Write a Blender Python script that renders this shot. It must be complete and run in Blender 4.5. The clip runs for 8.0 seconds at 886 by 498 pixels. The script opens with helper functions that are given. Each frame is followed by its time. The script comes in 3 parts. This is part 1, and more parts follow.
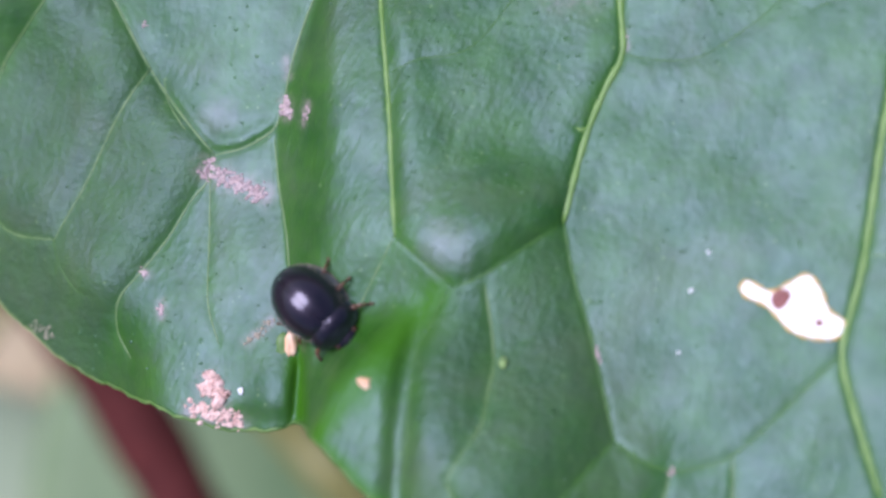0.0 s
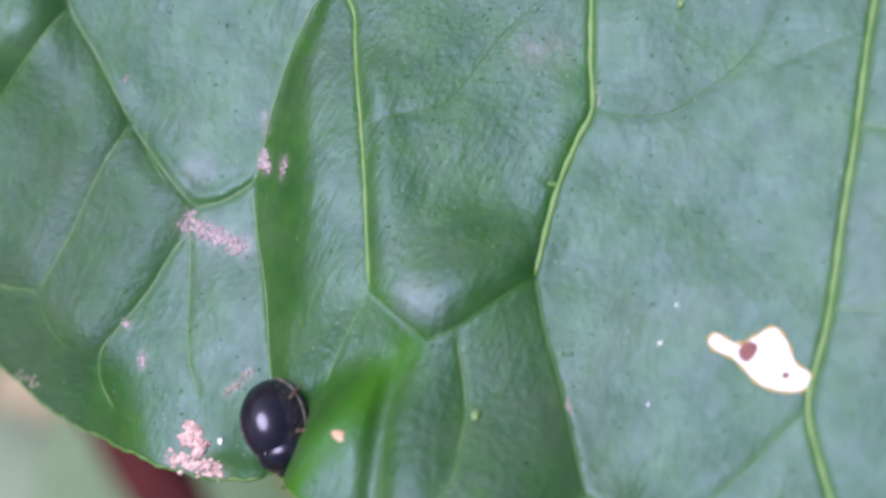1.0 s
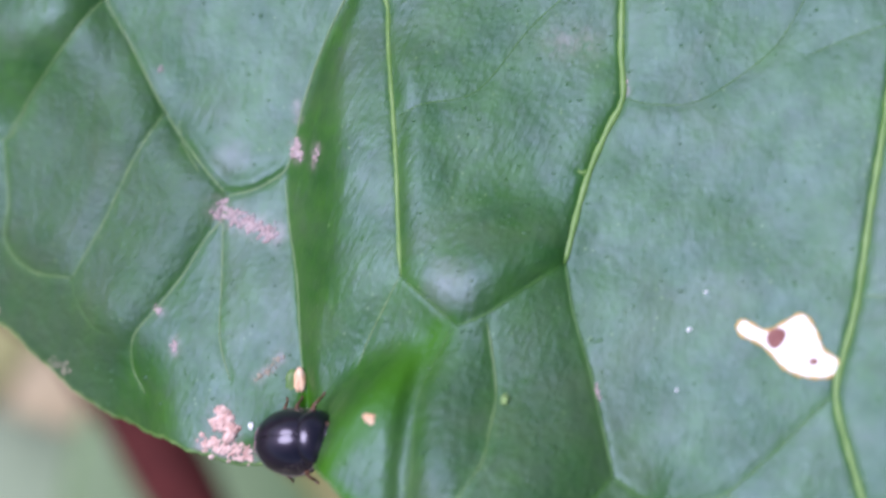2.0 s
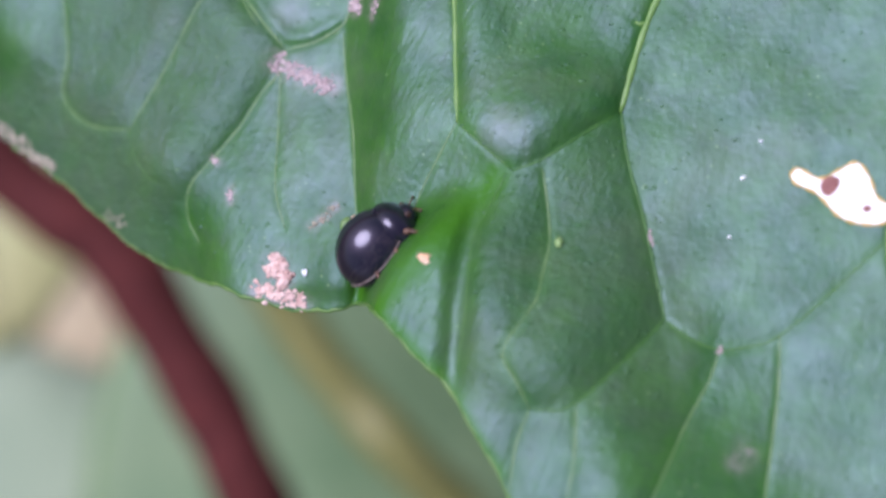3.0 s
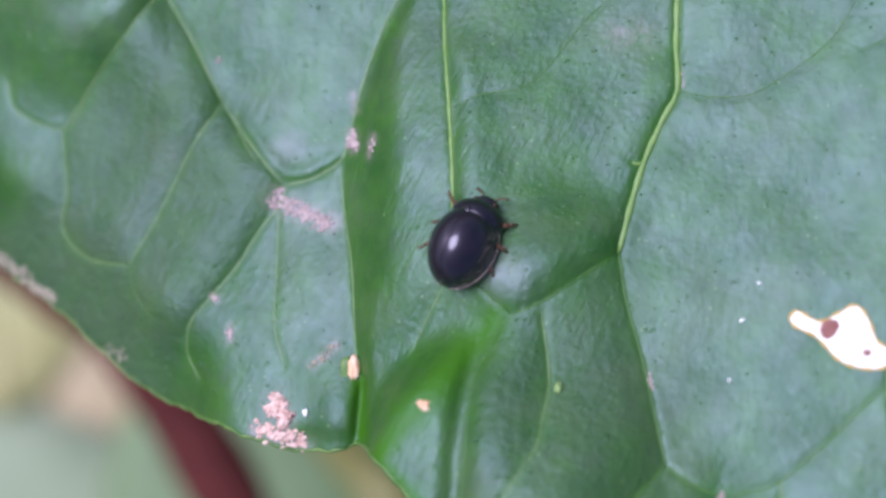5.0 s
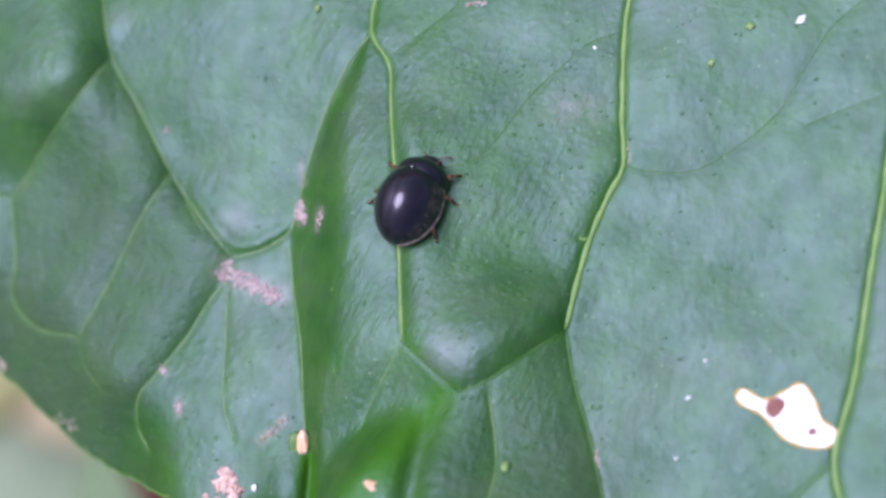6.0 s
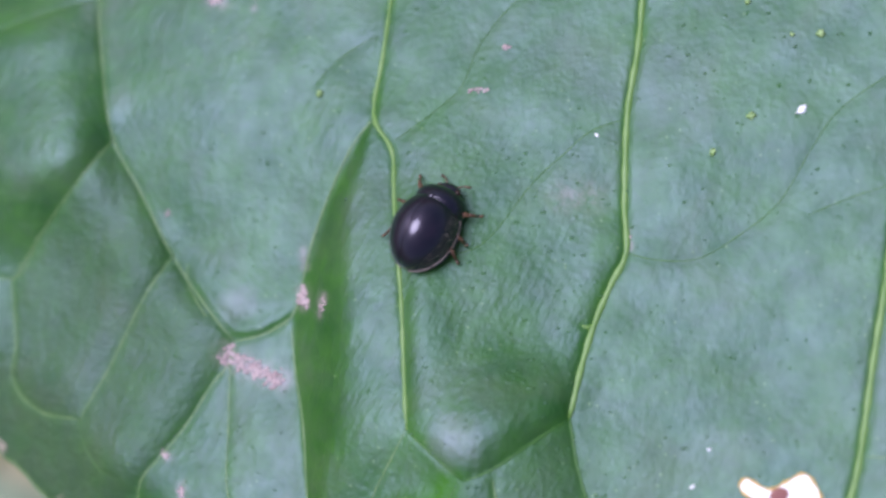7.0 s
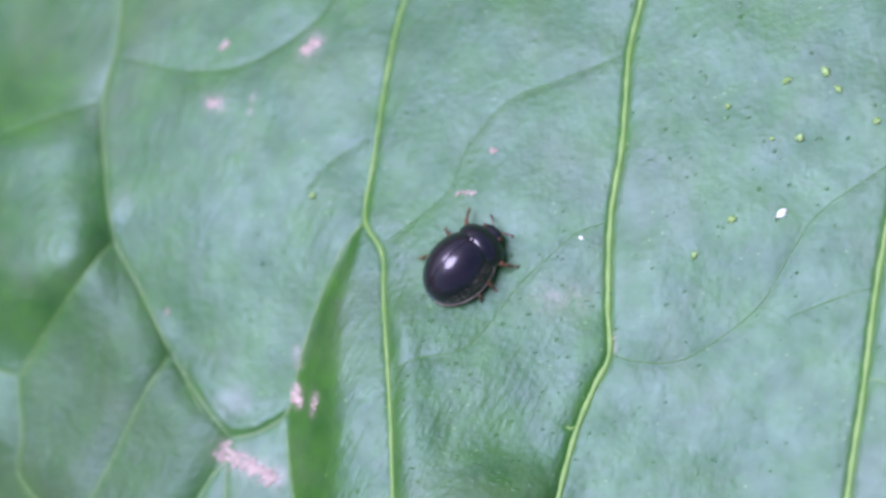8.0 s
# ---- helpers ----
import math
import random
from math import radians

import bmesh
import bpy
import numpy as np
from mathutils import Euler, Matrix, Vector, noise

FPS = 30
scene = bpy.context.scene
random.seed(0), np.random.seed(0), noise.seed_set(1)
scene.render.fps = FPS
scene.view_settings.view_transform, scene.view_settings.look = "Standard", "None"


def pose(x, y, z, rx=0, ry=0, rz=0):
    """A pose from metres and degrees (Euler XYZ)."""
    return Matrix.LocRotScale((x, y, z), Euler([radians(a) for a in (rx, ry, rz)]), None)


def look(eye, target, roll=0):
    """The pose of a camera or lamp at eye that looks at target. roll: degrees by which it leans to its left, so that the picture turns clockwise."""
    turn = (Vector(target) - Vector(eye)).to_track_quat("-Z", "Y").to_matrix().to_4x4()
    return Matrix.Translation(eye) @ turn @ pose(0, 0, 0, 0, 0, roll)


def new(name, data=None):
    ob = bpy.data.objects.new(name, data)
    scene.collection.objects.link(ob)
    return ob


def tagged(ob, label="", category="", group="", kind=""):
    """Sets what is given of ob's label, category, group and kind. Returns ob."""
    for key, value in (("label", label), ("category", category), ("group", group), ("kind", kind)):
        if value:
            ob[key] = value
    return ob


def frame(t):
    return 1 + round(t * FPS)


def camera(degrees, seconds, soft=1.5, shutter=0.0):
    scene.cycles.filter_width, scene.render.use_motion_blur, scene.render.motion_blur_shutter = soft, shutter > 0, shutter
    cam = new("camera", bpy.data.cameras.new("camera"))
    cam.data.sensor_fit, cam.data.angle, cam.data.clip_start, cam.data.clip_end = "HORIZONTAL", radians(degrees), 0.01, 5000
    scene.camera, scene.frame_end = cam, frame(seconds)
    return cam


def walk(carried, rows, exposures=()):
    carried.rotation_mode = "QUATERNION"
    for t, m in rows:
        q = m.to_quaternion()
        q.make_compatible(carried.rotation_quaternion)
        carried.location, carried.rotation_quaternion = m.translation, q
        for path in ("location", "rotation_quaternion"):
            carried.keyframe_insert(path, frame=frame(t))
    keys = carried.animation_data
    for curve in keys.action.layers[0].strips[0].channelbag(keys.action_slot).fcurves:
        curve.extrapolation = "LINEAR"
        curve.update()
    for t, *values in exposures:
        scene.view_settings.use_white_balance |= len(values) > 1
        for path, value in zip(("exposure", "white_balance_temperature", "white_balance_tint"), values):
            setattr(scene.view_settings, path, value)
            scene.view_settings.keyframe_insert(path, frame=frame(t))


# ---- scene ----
MM = 0.001

# ---- camera and its path: place in millimetres, turn in degrees ----
cam = camera(30.0, 8.0, soft=2.8, shutter=0.5)
cam.data.dof.use_dof = True
cam.data.dof.focus_distance = 0.0698
cam.data.dof.aperture_fstop = 25.0

PATH = (
    (0.0, 0.75, 3.89, 67.26, -1.11, -1.54, -0.43),
    (0.1, 0.81, 3.72, 67.40, -1.04, -1.47, -0.45),
    (0.2, 0.81, 3.80, 67.55, -0.96, -1.41, -0.47),
    (0.3, 0.97, 3.94, 67.70, -0.89, -1.35, -0.49),
    (0.4, 1.25, 4.05, 67.84, -0.82, -1.29, -0.51),
    (0.5, 1.50, 4.29, 67.99, -0.75, -1.23, -0.52),
    (0.6, 2.03, 5.16, 68.07, -0.75, -1.18, -0.56),
    (0.7, 2.23, 5.46, 68.15, -0.75, -1.13, -0.60),
    (0.8, 2.17, 5.43, 68.23, -0.75, -1.09, -0.64),
    (0.9, 2.34, 5.50, 68.31, -0.75, -1.04, -0.68),
    (1.0, 2.45, 5.64, 68.40, -0.75, -0.99, -0.72),
    (1.1, 2.75, 6.08, 68.42, -0.98, -0.82, -0.81),
    (1.2, 2.87, 6.49, 68.44, -1.20, -0.65, -0.91),
    (2.3, 1.30, 1.63, 69.45, 0.30, -0.33, 0.21),
    (2.4, 1.20, 0.72, 69.60, 0.21, -0.18, 0.43),
    (2.5, 1.06, 0.42, 69.75, 0.11, -0.02, 0.65),
    (2.6, 0.48, -0.08, 69.75, 0.02, 0.05, 0.72),
    (2.7, -0.08, -0.58, 69.75, -0.07, 0.13, 0.78),
    (2.8, 0.00, -1.18, 69.76, -0.17, 0.20, 0.85),
    (2.9, 0.24, -1.65, 69.76, -0.26, 0.27, 0.91),
    (3.0, 0.51, -1.70, 69.77, -0.36, 0.35, 0.98),
    (3.1, 0.59, -1.83, 69.77, -0.39, 0.32, 0.92),
    (3.2, 0.51, -1.20, 69.78, -0.42, 0.29, 0.86),
    (3.3, 0.10, -0.27, 69.78, -0.45, 0.26, 0.81),
    (3.4, -0.02, 0.13, 69.79, -0.48, 0.23, 0.75),
    (3.5, 0.00, 0.00, 69.79, -0.51, 0.20, 0.69),
    (3.6, 0.17, -0.01, 69.76, -0.53, 0.19, 0.61),
    (3.7, 0.53, 0.72, 69.73, -0.54, 0.18, 0.52),
    (3.8, 0.67, 1.35, 69.69, -0.55, 0.16, 0.43),
    (3.9, 0.68, 2.08, 69.66, -0.56, 0.15, 0.35),
    (4.0, 0.73, 2.84, 69.62, -0.58, 0.14, 0.26),
    (4.1, 0.93, 2.75, 69.73, -0.52, 0.19, 0.24),
    (4.2, 1.40, 3.15, 69.83, -0.47, 0.24, 0.23),
    (5.3, 1.00, 3.27, 69.64, 0.63, 0.92, 0.24),
    (5.4, 1.40, 4.09, 69.68, 0.16, 0.75, 0.12),
    (5.5, 1.77, 5.57, 69.73, -0.31, 0.59, 0.00),
    (5.6, 1.97, 6.15, 69.69, -0.22, 0.50, -0.03),
    (5.7, 2.05, 6.56, 69.66, -0.14, 0.42, -0.07),
    (5.8, 2.15, 6.82, 69.62, -0.05, 0.34, -0.10),
    (5.9, 2.41, 6.84, 69.58, 0.03, 0.26, -0.14),
    (6.0, 2.50, 6.79, 69.55, 0.12, 0.18, -0.17),
    (6.1, 2.88, 6.86, 69.53, 0.31, 0.17, -0.17),
    (6.2, 3.50, 7.52, 69.52, 0.50, 0.17, -0.17),
    (6.3, 3.70, 8.38, 69.50, 0.69, 0.16, -0.16),
    (6.4, 3.53, 8.13, 69.49, 0.88, 0.15, -0.16),
    (6.5, 3.28, 7.95, 69.47, 1.07, 0.15, -0.16),
    (6.6, 2.89, 7.97, 69.54, 1.01, -0.01, -0.19),
    (6.7, 2.71, 7.98, 69.60, 0.95, -0.16, -0.22),
    (6.8, 2.55, 8.55, 69.66, 0.89, -0.32, -0.25),
    (6.9, 2.24, 9.35, 69.73, 0.82, -0.48, -0.28),
    (7.0, 1.39, 9.69, 69.79, 0.76, -0.63, -0.31),
    (7.1, 1.28, 9.94, 69.84, 0.86, -0.26, -0.40),
    (7.2, 1.23, 10.78, 69.88, 0.95, 0.11, -0.49),
    (7.3, 1.68, 12.51, 69.92, 1.05, 0.47, -0.59),
    (7.4, 2.01, 12.99, 69.97, 1.14, 0.84, -0.68),
    (7.5, 2.55, 12.49, 70.01, 1.24, 1.21, -0.77),
    (7.6, 2.70, 12.25, 70.26, 1.35, 1.26, -0.73),
    (7.7, 3.36, 12.92, 70.50, 1.47, 1.31, -0.70),
    (7.8, 3.81, 12.93, 70.74, 1.58, 1.36, -0.67),
    (7.9, 4.04, 12.72, 70.99, 1.70, 1.41, -0.64),
    (8.0, 4.54, 12.70, 71.23, 1.82, 1.46, -0.61),
)
walk(cam, [(t, pose(x * MM, y * MM, z * MM, a, b, c)) for t, x, y, z, a, b, c in PATH],
     exposures=((0.0, 1.08), (6.5, 1.07), (7.0, 1.02), (7.5, 1.0), (7.75, 1.25), (8.0, 1.42)))

# ---- light: a bright overcast sky, strongest from one side of the zenith ----
SUN_FROM = Vector((-0.47, 0.24, 0.85)).normalized()
world = bpy.data.worlds.new("overcast_sky")
world.use_nodes = True
scene.world = world
wt = world.node_tree
sky = wt.nodes.new("ShaderNodeTexSky")
sky.sky_type = "NISHITA"
sky.sun_disc = False
sky.sun_elevation = math.asin(SUN_FROM.z)
sky.sun_rotation = math.atan2(SUN_FROM.x, SUN_FROM.y)
sky.dust_density = 4.0
wt.links.new(sky.outputs["Color"], wt.nodes["Background"].inputs["Color"])
wt.nodes["Background"].inputs["Strength"].default_value = 0.060

sun_data = bpy.data.lights.new("sun", "SUN")
sun_data.energy = 2.28
sun_data.angle = radians(40)
sun_data.color = (0.70, 0.68, 1.0)
sun = new("sun", sun_data)
sun.matrix_world = look(SUN_FROM, (0, 0, 0))


# ---- materials ----
class Nodes:
    """Short hand for a node material; noise sizes are given in millimetres."""

    def __init__(self, name, base, rough=0.5, metal=0.0, spec=0.5):
        self.mat = bpy.data.materials.new(name)
        self.mat.use_nodes = True
        self.t = self.mat.node_tree
        self.b = self.t.nodes["Principled BSDF"]
        self.b.inputs["Base Color"].default_value = (*base, 1)
        self.b.inputs["Roughness"].default_value = rough
        self.b.inputs["Metallic"].default_value = metal
        self.b.inputs["Specular IOR Level"].default_value = spec
        self.coord = self.t.nodes.new("ShaderNodeTexCoord").outputs["Object"]

    def node(self, kind, **values):
        n = self.t.nodes.new(kind)
        for key, v in values.items():
            n.inputs[key.replace("_", " ")].default_value = v
        return n

    def link(self, a, b):
        self.t.links.new(a, b)

    def stretch(self, sx, sy, sz):
        m = self.node("ShaderNodeMapping", Scale=(sx, sy, sz))
        self.link(self.coord, m.inputs["Vector"])
        return m.outputs["Vector"]

    def noise(self, size, detail=3.0, rough=0.55, at=None, distort=0.0):
        n = self.node("ShaderNodeTexNoise", Scale=1000.0 / size, Detail=detail, Roughness=rough, Distortion=distort)
        self.link(at or self.coord, n.inputs["Vector"])
        return n.outputs["Fac"]

    def cells(self, size, at=None):
        n = self.node("ShaderNodeTexVoronoi", Scale=1000.0 / size)
        self.link(at or self.coord, n.inputs["Vector"])
        return n.outputs["Distance"]

    def ramp(self, fac, low, high, a=(0, 0, 0), b=(1, 1, 1)):
        r = self.t.nodes.new("ShaderNodeValToRGB")
        e = r.color_ramp.elements
        e[0].position, e[0].color = low, (*a, 1)
        e[1].position, e[1].color = high, (*b, 1)
        self.link(fac, r.inputs["Fac"])
        return r.outputs["Color"]

    def mix(self, fac, a, b):
        m = self.t.nodes.new("ShaderNodeMix")
        m.data_type = "RGBA"
        for socket, v in ((m.inputs[0], fac), (m.inputs[6], a), (m.inputs[7], b)):
            if isinstance(v, tuple):
                socket.default_value = (*v, 1)
            elif isinstance(v, float):
                socket.default_value = v
            else:
                self.link(v, socket)
        return m.outputs[2]

    def math(self, op, a, b):
        m = self.t.nodes.new("ShaderNodeMath")
        m.operation = op
        for socket, v in ((m.inputs[0], a), (m.inputs[1], b)):
            if isinstance(v, float):
                socket.default_value = v
            else:
                self.link(v, socket)
        return m.outputs[0]

    def base(self, color):
        self.link(color, self.b.inputs["Base Color"])

    def rough(self, value):
        self.link(value, self.b.inputs["Roughness"])

    def bump(self, *layers):
        """layers: (height, depth in millimetres)."""
        normal = None
        for height, depth in layers:
            n = self.node("ShaderNodeBump", Strength=1.0, Distance=depth * MM)
            self.link(height, n.inputs["Height"])
            if normal:
                self.link(normal, n.inputs["Normal"])
            normal = n.outputs["Normal"]
        self.link(normal, self.b.inputs["Normal"])


def leaf_material():
    m = Nodes("leaf_green", (0.04, 0.13, 0.03), 0.35, spec=0.75)
    m.b.inputs["Specular Tint"].default_value = (0.58, 0.73, 0.91, 1)
    tint = m.ramp(m.noise(2.6, 5.0, 0.65), 0.36, 0.66, (0.015, 0.078, 0.004), (0.038, 0.126, 0.010))
    dull = m.ramp(m.noise(1.2, 5.0, 0.7, distort=0.6), 0.42, 0.70)
    tint = m.mix(m.math("MULTIPLY", dull, 0.42), tint, (0.040, 0.072, 0.034))
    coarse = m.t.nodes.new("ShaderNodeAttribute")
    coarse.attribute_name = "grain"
    # greyer sheen of the coarse panels, mixed into the base colour
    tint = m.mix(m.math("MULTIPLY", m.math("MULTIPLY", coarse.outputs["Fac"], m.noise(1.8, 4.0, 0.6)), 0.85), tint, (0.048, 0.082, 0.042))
    bloom = m.ramp(m.noise(6.0, 4.0, distort=0.8), 0.50, 0.70)
    tint = m.mix(m.math("MULTIPLY", bloom, 0.22), tint, (0.11, 0.12, 0.085))
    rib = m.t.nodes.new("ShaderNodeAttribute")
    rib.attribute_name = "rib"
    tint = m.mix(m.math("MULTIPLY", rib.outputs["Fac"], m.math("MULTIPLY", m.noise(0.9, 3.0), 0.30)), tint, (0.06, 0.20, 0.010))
    lit_green = m.t.nodes.new("ShaderNodeAttribute")
    lit_green.attribute_name = "lit_green"
    # vivid green of the lit, translucent fold, put into the base colour
    tint = m.mix(m.math("MULTIPLY", lit_green.outputs["Fac"], 0.80), tint, (0.040, 0.150, 0.004))
    stain = m.t.nodes.new("ShaderNodeAttribute")
    stain.attribute_name = "stain"
    blotch = m.ramp(m.noise(0.45, 4.0, 0.7), 0.35, 0.62)
    tint = m.mix(m.math("MULTIPLY", stain.outputs["Fac"], blotch), tint, (0.34, 0.26, 0.265))
    fleck = m.ramp(m.cells(1.5), 0.06, 0.12, (1, 1, 1), (0, 0, 0))
    pick = m.ramp(m.noise(3.5, 1.0), 0.47, 0.53)
    blot = m.math("MULTIPLY", m.math("MULTIPLY", fleck, pick), 0.22)
    tint = m.mix(blot, tint, (0.006, 0.05, 0.002))
    dot = m.ramp(m.cells(0.55), 0.06, 0.15, (1, 1, 1), (0, 0, 0))
    sown = m.ramp(m.noise(2.2, 2.0), 0.50, 0.58)
    tint = m.mix(m.math("MULTIPLY", m.math("MULTIPLY", dot, sown), 0.55), tint, (0.17, 0.27, 0.10))
    # two pale grey-lavender spots that fade outwards with a noisy edge
    for x, y, z, r in ((2.7, 2.7, 1.95, 2.0), (-6.9, 8.3, -4.2, 1.5)):
        gap = m.t.nodes.new("ShaderNodeVectorMath")
        gap.operation = "DISTANCE"
        m.link(m.coord, gap.inputs[0])
        gap.inputs[1].default_value = (x * MM, y * MM, z * MM)
        far = m.math("ADD", m.math("MULTIPLY", gap.outputs["Value"], 1000.0 / r), m.math("MULTIPLY", m.noise(0.8, 4.0), 0.5))
        pale_spot = m.ramp(far, 0.40, 1.3, (1, 1, 1), (0, 0, 0))
        tint = m.mix(m.math("MULTIPLY", pale_spot, 0.36), tint, (0.26, 0.25, 0.28))
    m.base(tint)
    worn = m.math("MULTIPLY", m.noise(1.6, 5.0, 0.7), 0.30)
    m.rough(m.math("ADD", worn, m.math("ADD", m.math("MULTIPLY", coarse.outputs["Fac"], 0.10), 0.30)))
    wax = m.ramp(m.noise(1.9, 5.0, 0.68), 0.36, 0.60, (0.67, 0.67, 0.67), (0.82, 0.82, 0.82))
    wax = m.mix(blot, wax, (0.2, 0.2, 0.2))
    # sheen held back where the fold's lit green is painted
    wax = m.mix(m.math("MULTIPLY", lit_green.outputs["Fac"], 0.80), wax, (0.15, 0.15, 0.15))
    m.link(wax, m.b.inputs["Specular IOR Level"])
    long = m.stretch(1.0, 0.40, 1.0)
    slant = m.node("ShaderNodeMapping", Rotation=(0, 0, radians(62)), Scale=(4.5, 1.0, 1.0))
    slant.vector_type = "TEXTURE"
    m.link(m.coord, slant.inputs["Vector"])
    fine = m.t.nodes.new("ShaderNodeAttribute")
    fine.attribute_name = "wrinkle"
    wrinkle = m.math("MULTIPLY", m.noise(0.42, 3.0, 0.6, at=slant.outputs["Vector"]), fine.outputs["Fac"])
    pimple = m.ramp(m.cells(0.75), 0.0, 0.16, (1, 1, 1), (0, 0, 0))
    pimple = m.math("MULTIPLY", pimple, m.ramp(m.noise(1.5, 2.0), 0.46, 0.56))
    grain = m.math("MULTIPLY", m.noise(0.55, 4.0, 0.65), coarse.outputs["Fac"])
    m.bump((grain, 0.11), (m.noise(2.6, 3.0), 0.012), (m.noise(0.9, 3.0, 0.6, at=long), 0.040), (m.noise(0.42, 2.0), 0.022), (m.cells(0.32), 0.008), (wrinkle, 0.060), (pimple, 0.022))
    return m.mat


def vein_material():
    m = Nodes("vein_pale_green", (0.16, 0.27, 0.06), 0.45)
    m.base(m.ramp(m.noise(1.4, 3.0), 0.3, 0.75, (0.095, 0.205, 0.036), (0.18, 0.30, 0.09)))
    m.bump((m.noise(0.3, 2.0), 0.01))
    return m.mat


def plain_noise(name, a, b, size, rough=0.6, depth=0.02, spec=0.5):
    m = Nodes(name, a, rough, spec=spec)
    m.base(m.ramp(m.noise(size, 4.0), 0.32, 0.68, a, b))
    m.bump((m.noise(size * 0.5, 3.0), depth))
    return m.mat


LEAF = leaf_material()
MINOR = plain_noise("minor_vein_green", (0.085, 0.17, 0.05), (0.15, 0.24, 0.10), 1.2, 0.45)
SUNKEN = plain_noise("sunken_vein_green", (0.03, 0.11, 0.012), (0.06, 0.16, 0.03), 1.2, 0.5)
VEIN = vein_material()
RIM = plain_noise("leaf_rim", (0.05, 0.14, 0.02), (0.13, 0.22, 0.06), 0.8, 0.5)
SCAB = plain_noise("pink_scab", (0.32, 0.24, 0.235), (0.50, 0.41, 0.40), 0.35, 0.75, 0.03)
GALL = plain_noise("pink_gall", (0.46, 0.27, 0.225), (0.78, 0.60, 0.53), 0.3, 0.6, 0.03)
PALE = plain_noise("papery_white", (0.86, 0.82, 0.76), (0.92, 0.90, 0.87), 1.2, 0.7, 0.01)
TAN_RIM = plain_noise("tan_scar_rim", (0.42, 0.30, 0.08), (0.62, 0.42, 0.16), 0.6, 0.7)
BROWN_SPOT = plain_noise("brown_spot", (0.22, 0.085, 0.075), (0.30, 0.13, 0.11), 0.5, 0.7)
ORANGE = plain_noise("orange_spot", (0.66, 0.36, 0.19), (0.78, 0.58, 0.42), 0.5, 0.6)
SPECK_WHITE = plain_noise("white_speck", (0.75, 0.78, 0.78), (0.9, 0.9, 0.9), 0.2, 0.35)
SPECK_GREEN = plain_noise("green_speck", (0.14, 0.26, 0.07), (0.30, 0.42, 0.17), 0.2, 0.4)
GREY_DUST = plain_noise("grey_crust", (0.25, 0.24, 0.17), (0.42, 0.36, 0.28), 0.5, 0.8)
STEM = plain_noise("purple_stalk", (0.060, 0.012, 0.011), (0.100, 0.021, 0.018), 3.0, 0.8, 0.05, 0.25)
OLIVE = plain_noise("olive_stalk", (0.14, 0.14, 0.035), (0.20, 0.19, 0.06), 4.0, 0.5, 0.05)
SOIL = plain_noise("soil", (0.05, 0.06, 0.025), (0.12, 0.11, 0.05), 60.0, 0.9, 4.0)
SHELL = Nodes("black_shell", (0.011, 0.008, 0.012), 0.36, spec=0.3)
SHELL.b.inputs["Coat Weight"].default_value = 1.0
SHELL.b.inputs["Coat Tint"].default_value = (0.66, 0.56, 1.0, 1)
SHELL.b.inputs["Coat Roughness"].default_value = 0.13
SHELL.base(SHELL.ramp(SHELL.noise(0.9, 3.0), 0.4, 0.7, (0.008, 0.008, 0.009), (0.020, 0.015, 0.016)))
SHELL.bump((SHELL.cells(0.09), 0.003), (SHELL.noise(0.5, 3.0), 0.010))
SHELL = SHELL.mat
BELLY = plain_noise("dark_brown_belly", (0.03, 0.012, 0.008), (0.07, 0.03, 0.015), 0.3, 0.5)
LEG = plain_noise("amber_leg", (0.055, 0.026, 0.015), (0.14, 0.068, 0.038), 0.25, 0.4)
SHELL_RIM = plain_noise("brown_shell_rim", (0.10, 0.07, 0.065), (0.28, 0.22, 0.205), 0.3, 0.5)
HAIR = plain_noise("silver_hair", (0.16, 0.12, 0.12), (0.30, 0.25, 0.24), 0.3, 0.5)


# ---- mesh helpers, all in millimetres ----
def mesh_of(name, verts, faces, material, smooth=True):
    me = bpy.data.meshes.new(name)
    me.from_pydata([(x * MM, y * MM, z * MM) for x, y, z in verts], [], faces)
    me.materials.append(material)
    me.polygons.foreach_set("use_smooth", [smooth] * len(me.polygons))
    me.update()
    return me


def part(name, verts, faces, material, parent=None, label="", smooth=True):
    ob = new(name, mesh_of(name, verts, faces, material, smooth))
    if parent:
        ob.parent = parent
    return tagged(ob, label)


def grid_faces(rows, cols, closed=False):
    out = []
    for r in range(rows - 1):
        for c in range(cols if closed else cols - 1):
            d = (c + 1) % cols
            out.append((r * cols + c, r * cols + d, (r + 1) * cols + d, (r + 1) * cols + c))
    return out


def tube(points, radii, sides=10, flat=1.0):
    """A round bar along points with a radius at each, closed at both ends."""
    pts = [Vector(tuple(map(float, p))) for p in points]
    radii = [float(r) for r in radii]
    verts, n = [], len(pts)
    for i, p in enumerate(pts):
        d = (pts[min(i + 1, n - 1)] - pts[max(i - 1, 0)]).normalized()
        a = d.cross(Vector((0, 0, 1)))
        a = a.normalized() if a.length > 1e-4 else Vector((1, 0, 0))
        b = a.cross(d)
        for k in range(sides):
            w = 2 * math.pi * k / sides
            verts.append(p + radii[i] * (math.cos(w) * a + flat * math.sin(w) * b))
    faces = grid_faces(n, sides, True)
    faces += [tuple(range(sides))[::-1], tuple(range((n - 1) * sides, n * sides))]
    return verts, faces


def ellipsoid(center, semi, rings=10, sides=16, lump=0.0, seed=0):
    verts, faces = [], []
    for r in range(rings + 1):
        v = math.pi * r / rings
        for s in range(sides):
            u = 2 * math.pi * s / sides
            d = Vector((math.sin(v) * math.cos(u), math.sin(v) * math.sin(u), math.cos(v)))
            k = 1 + lump * noise.noise(d * 1.7 + Vector((seed * 7.1, 3.3, seed)))
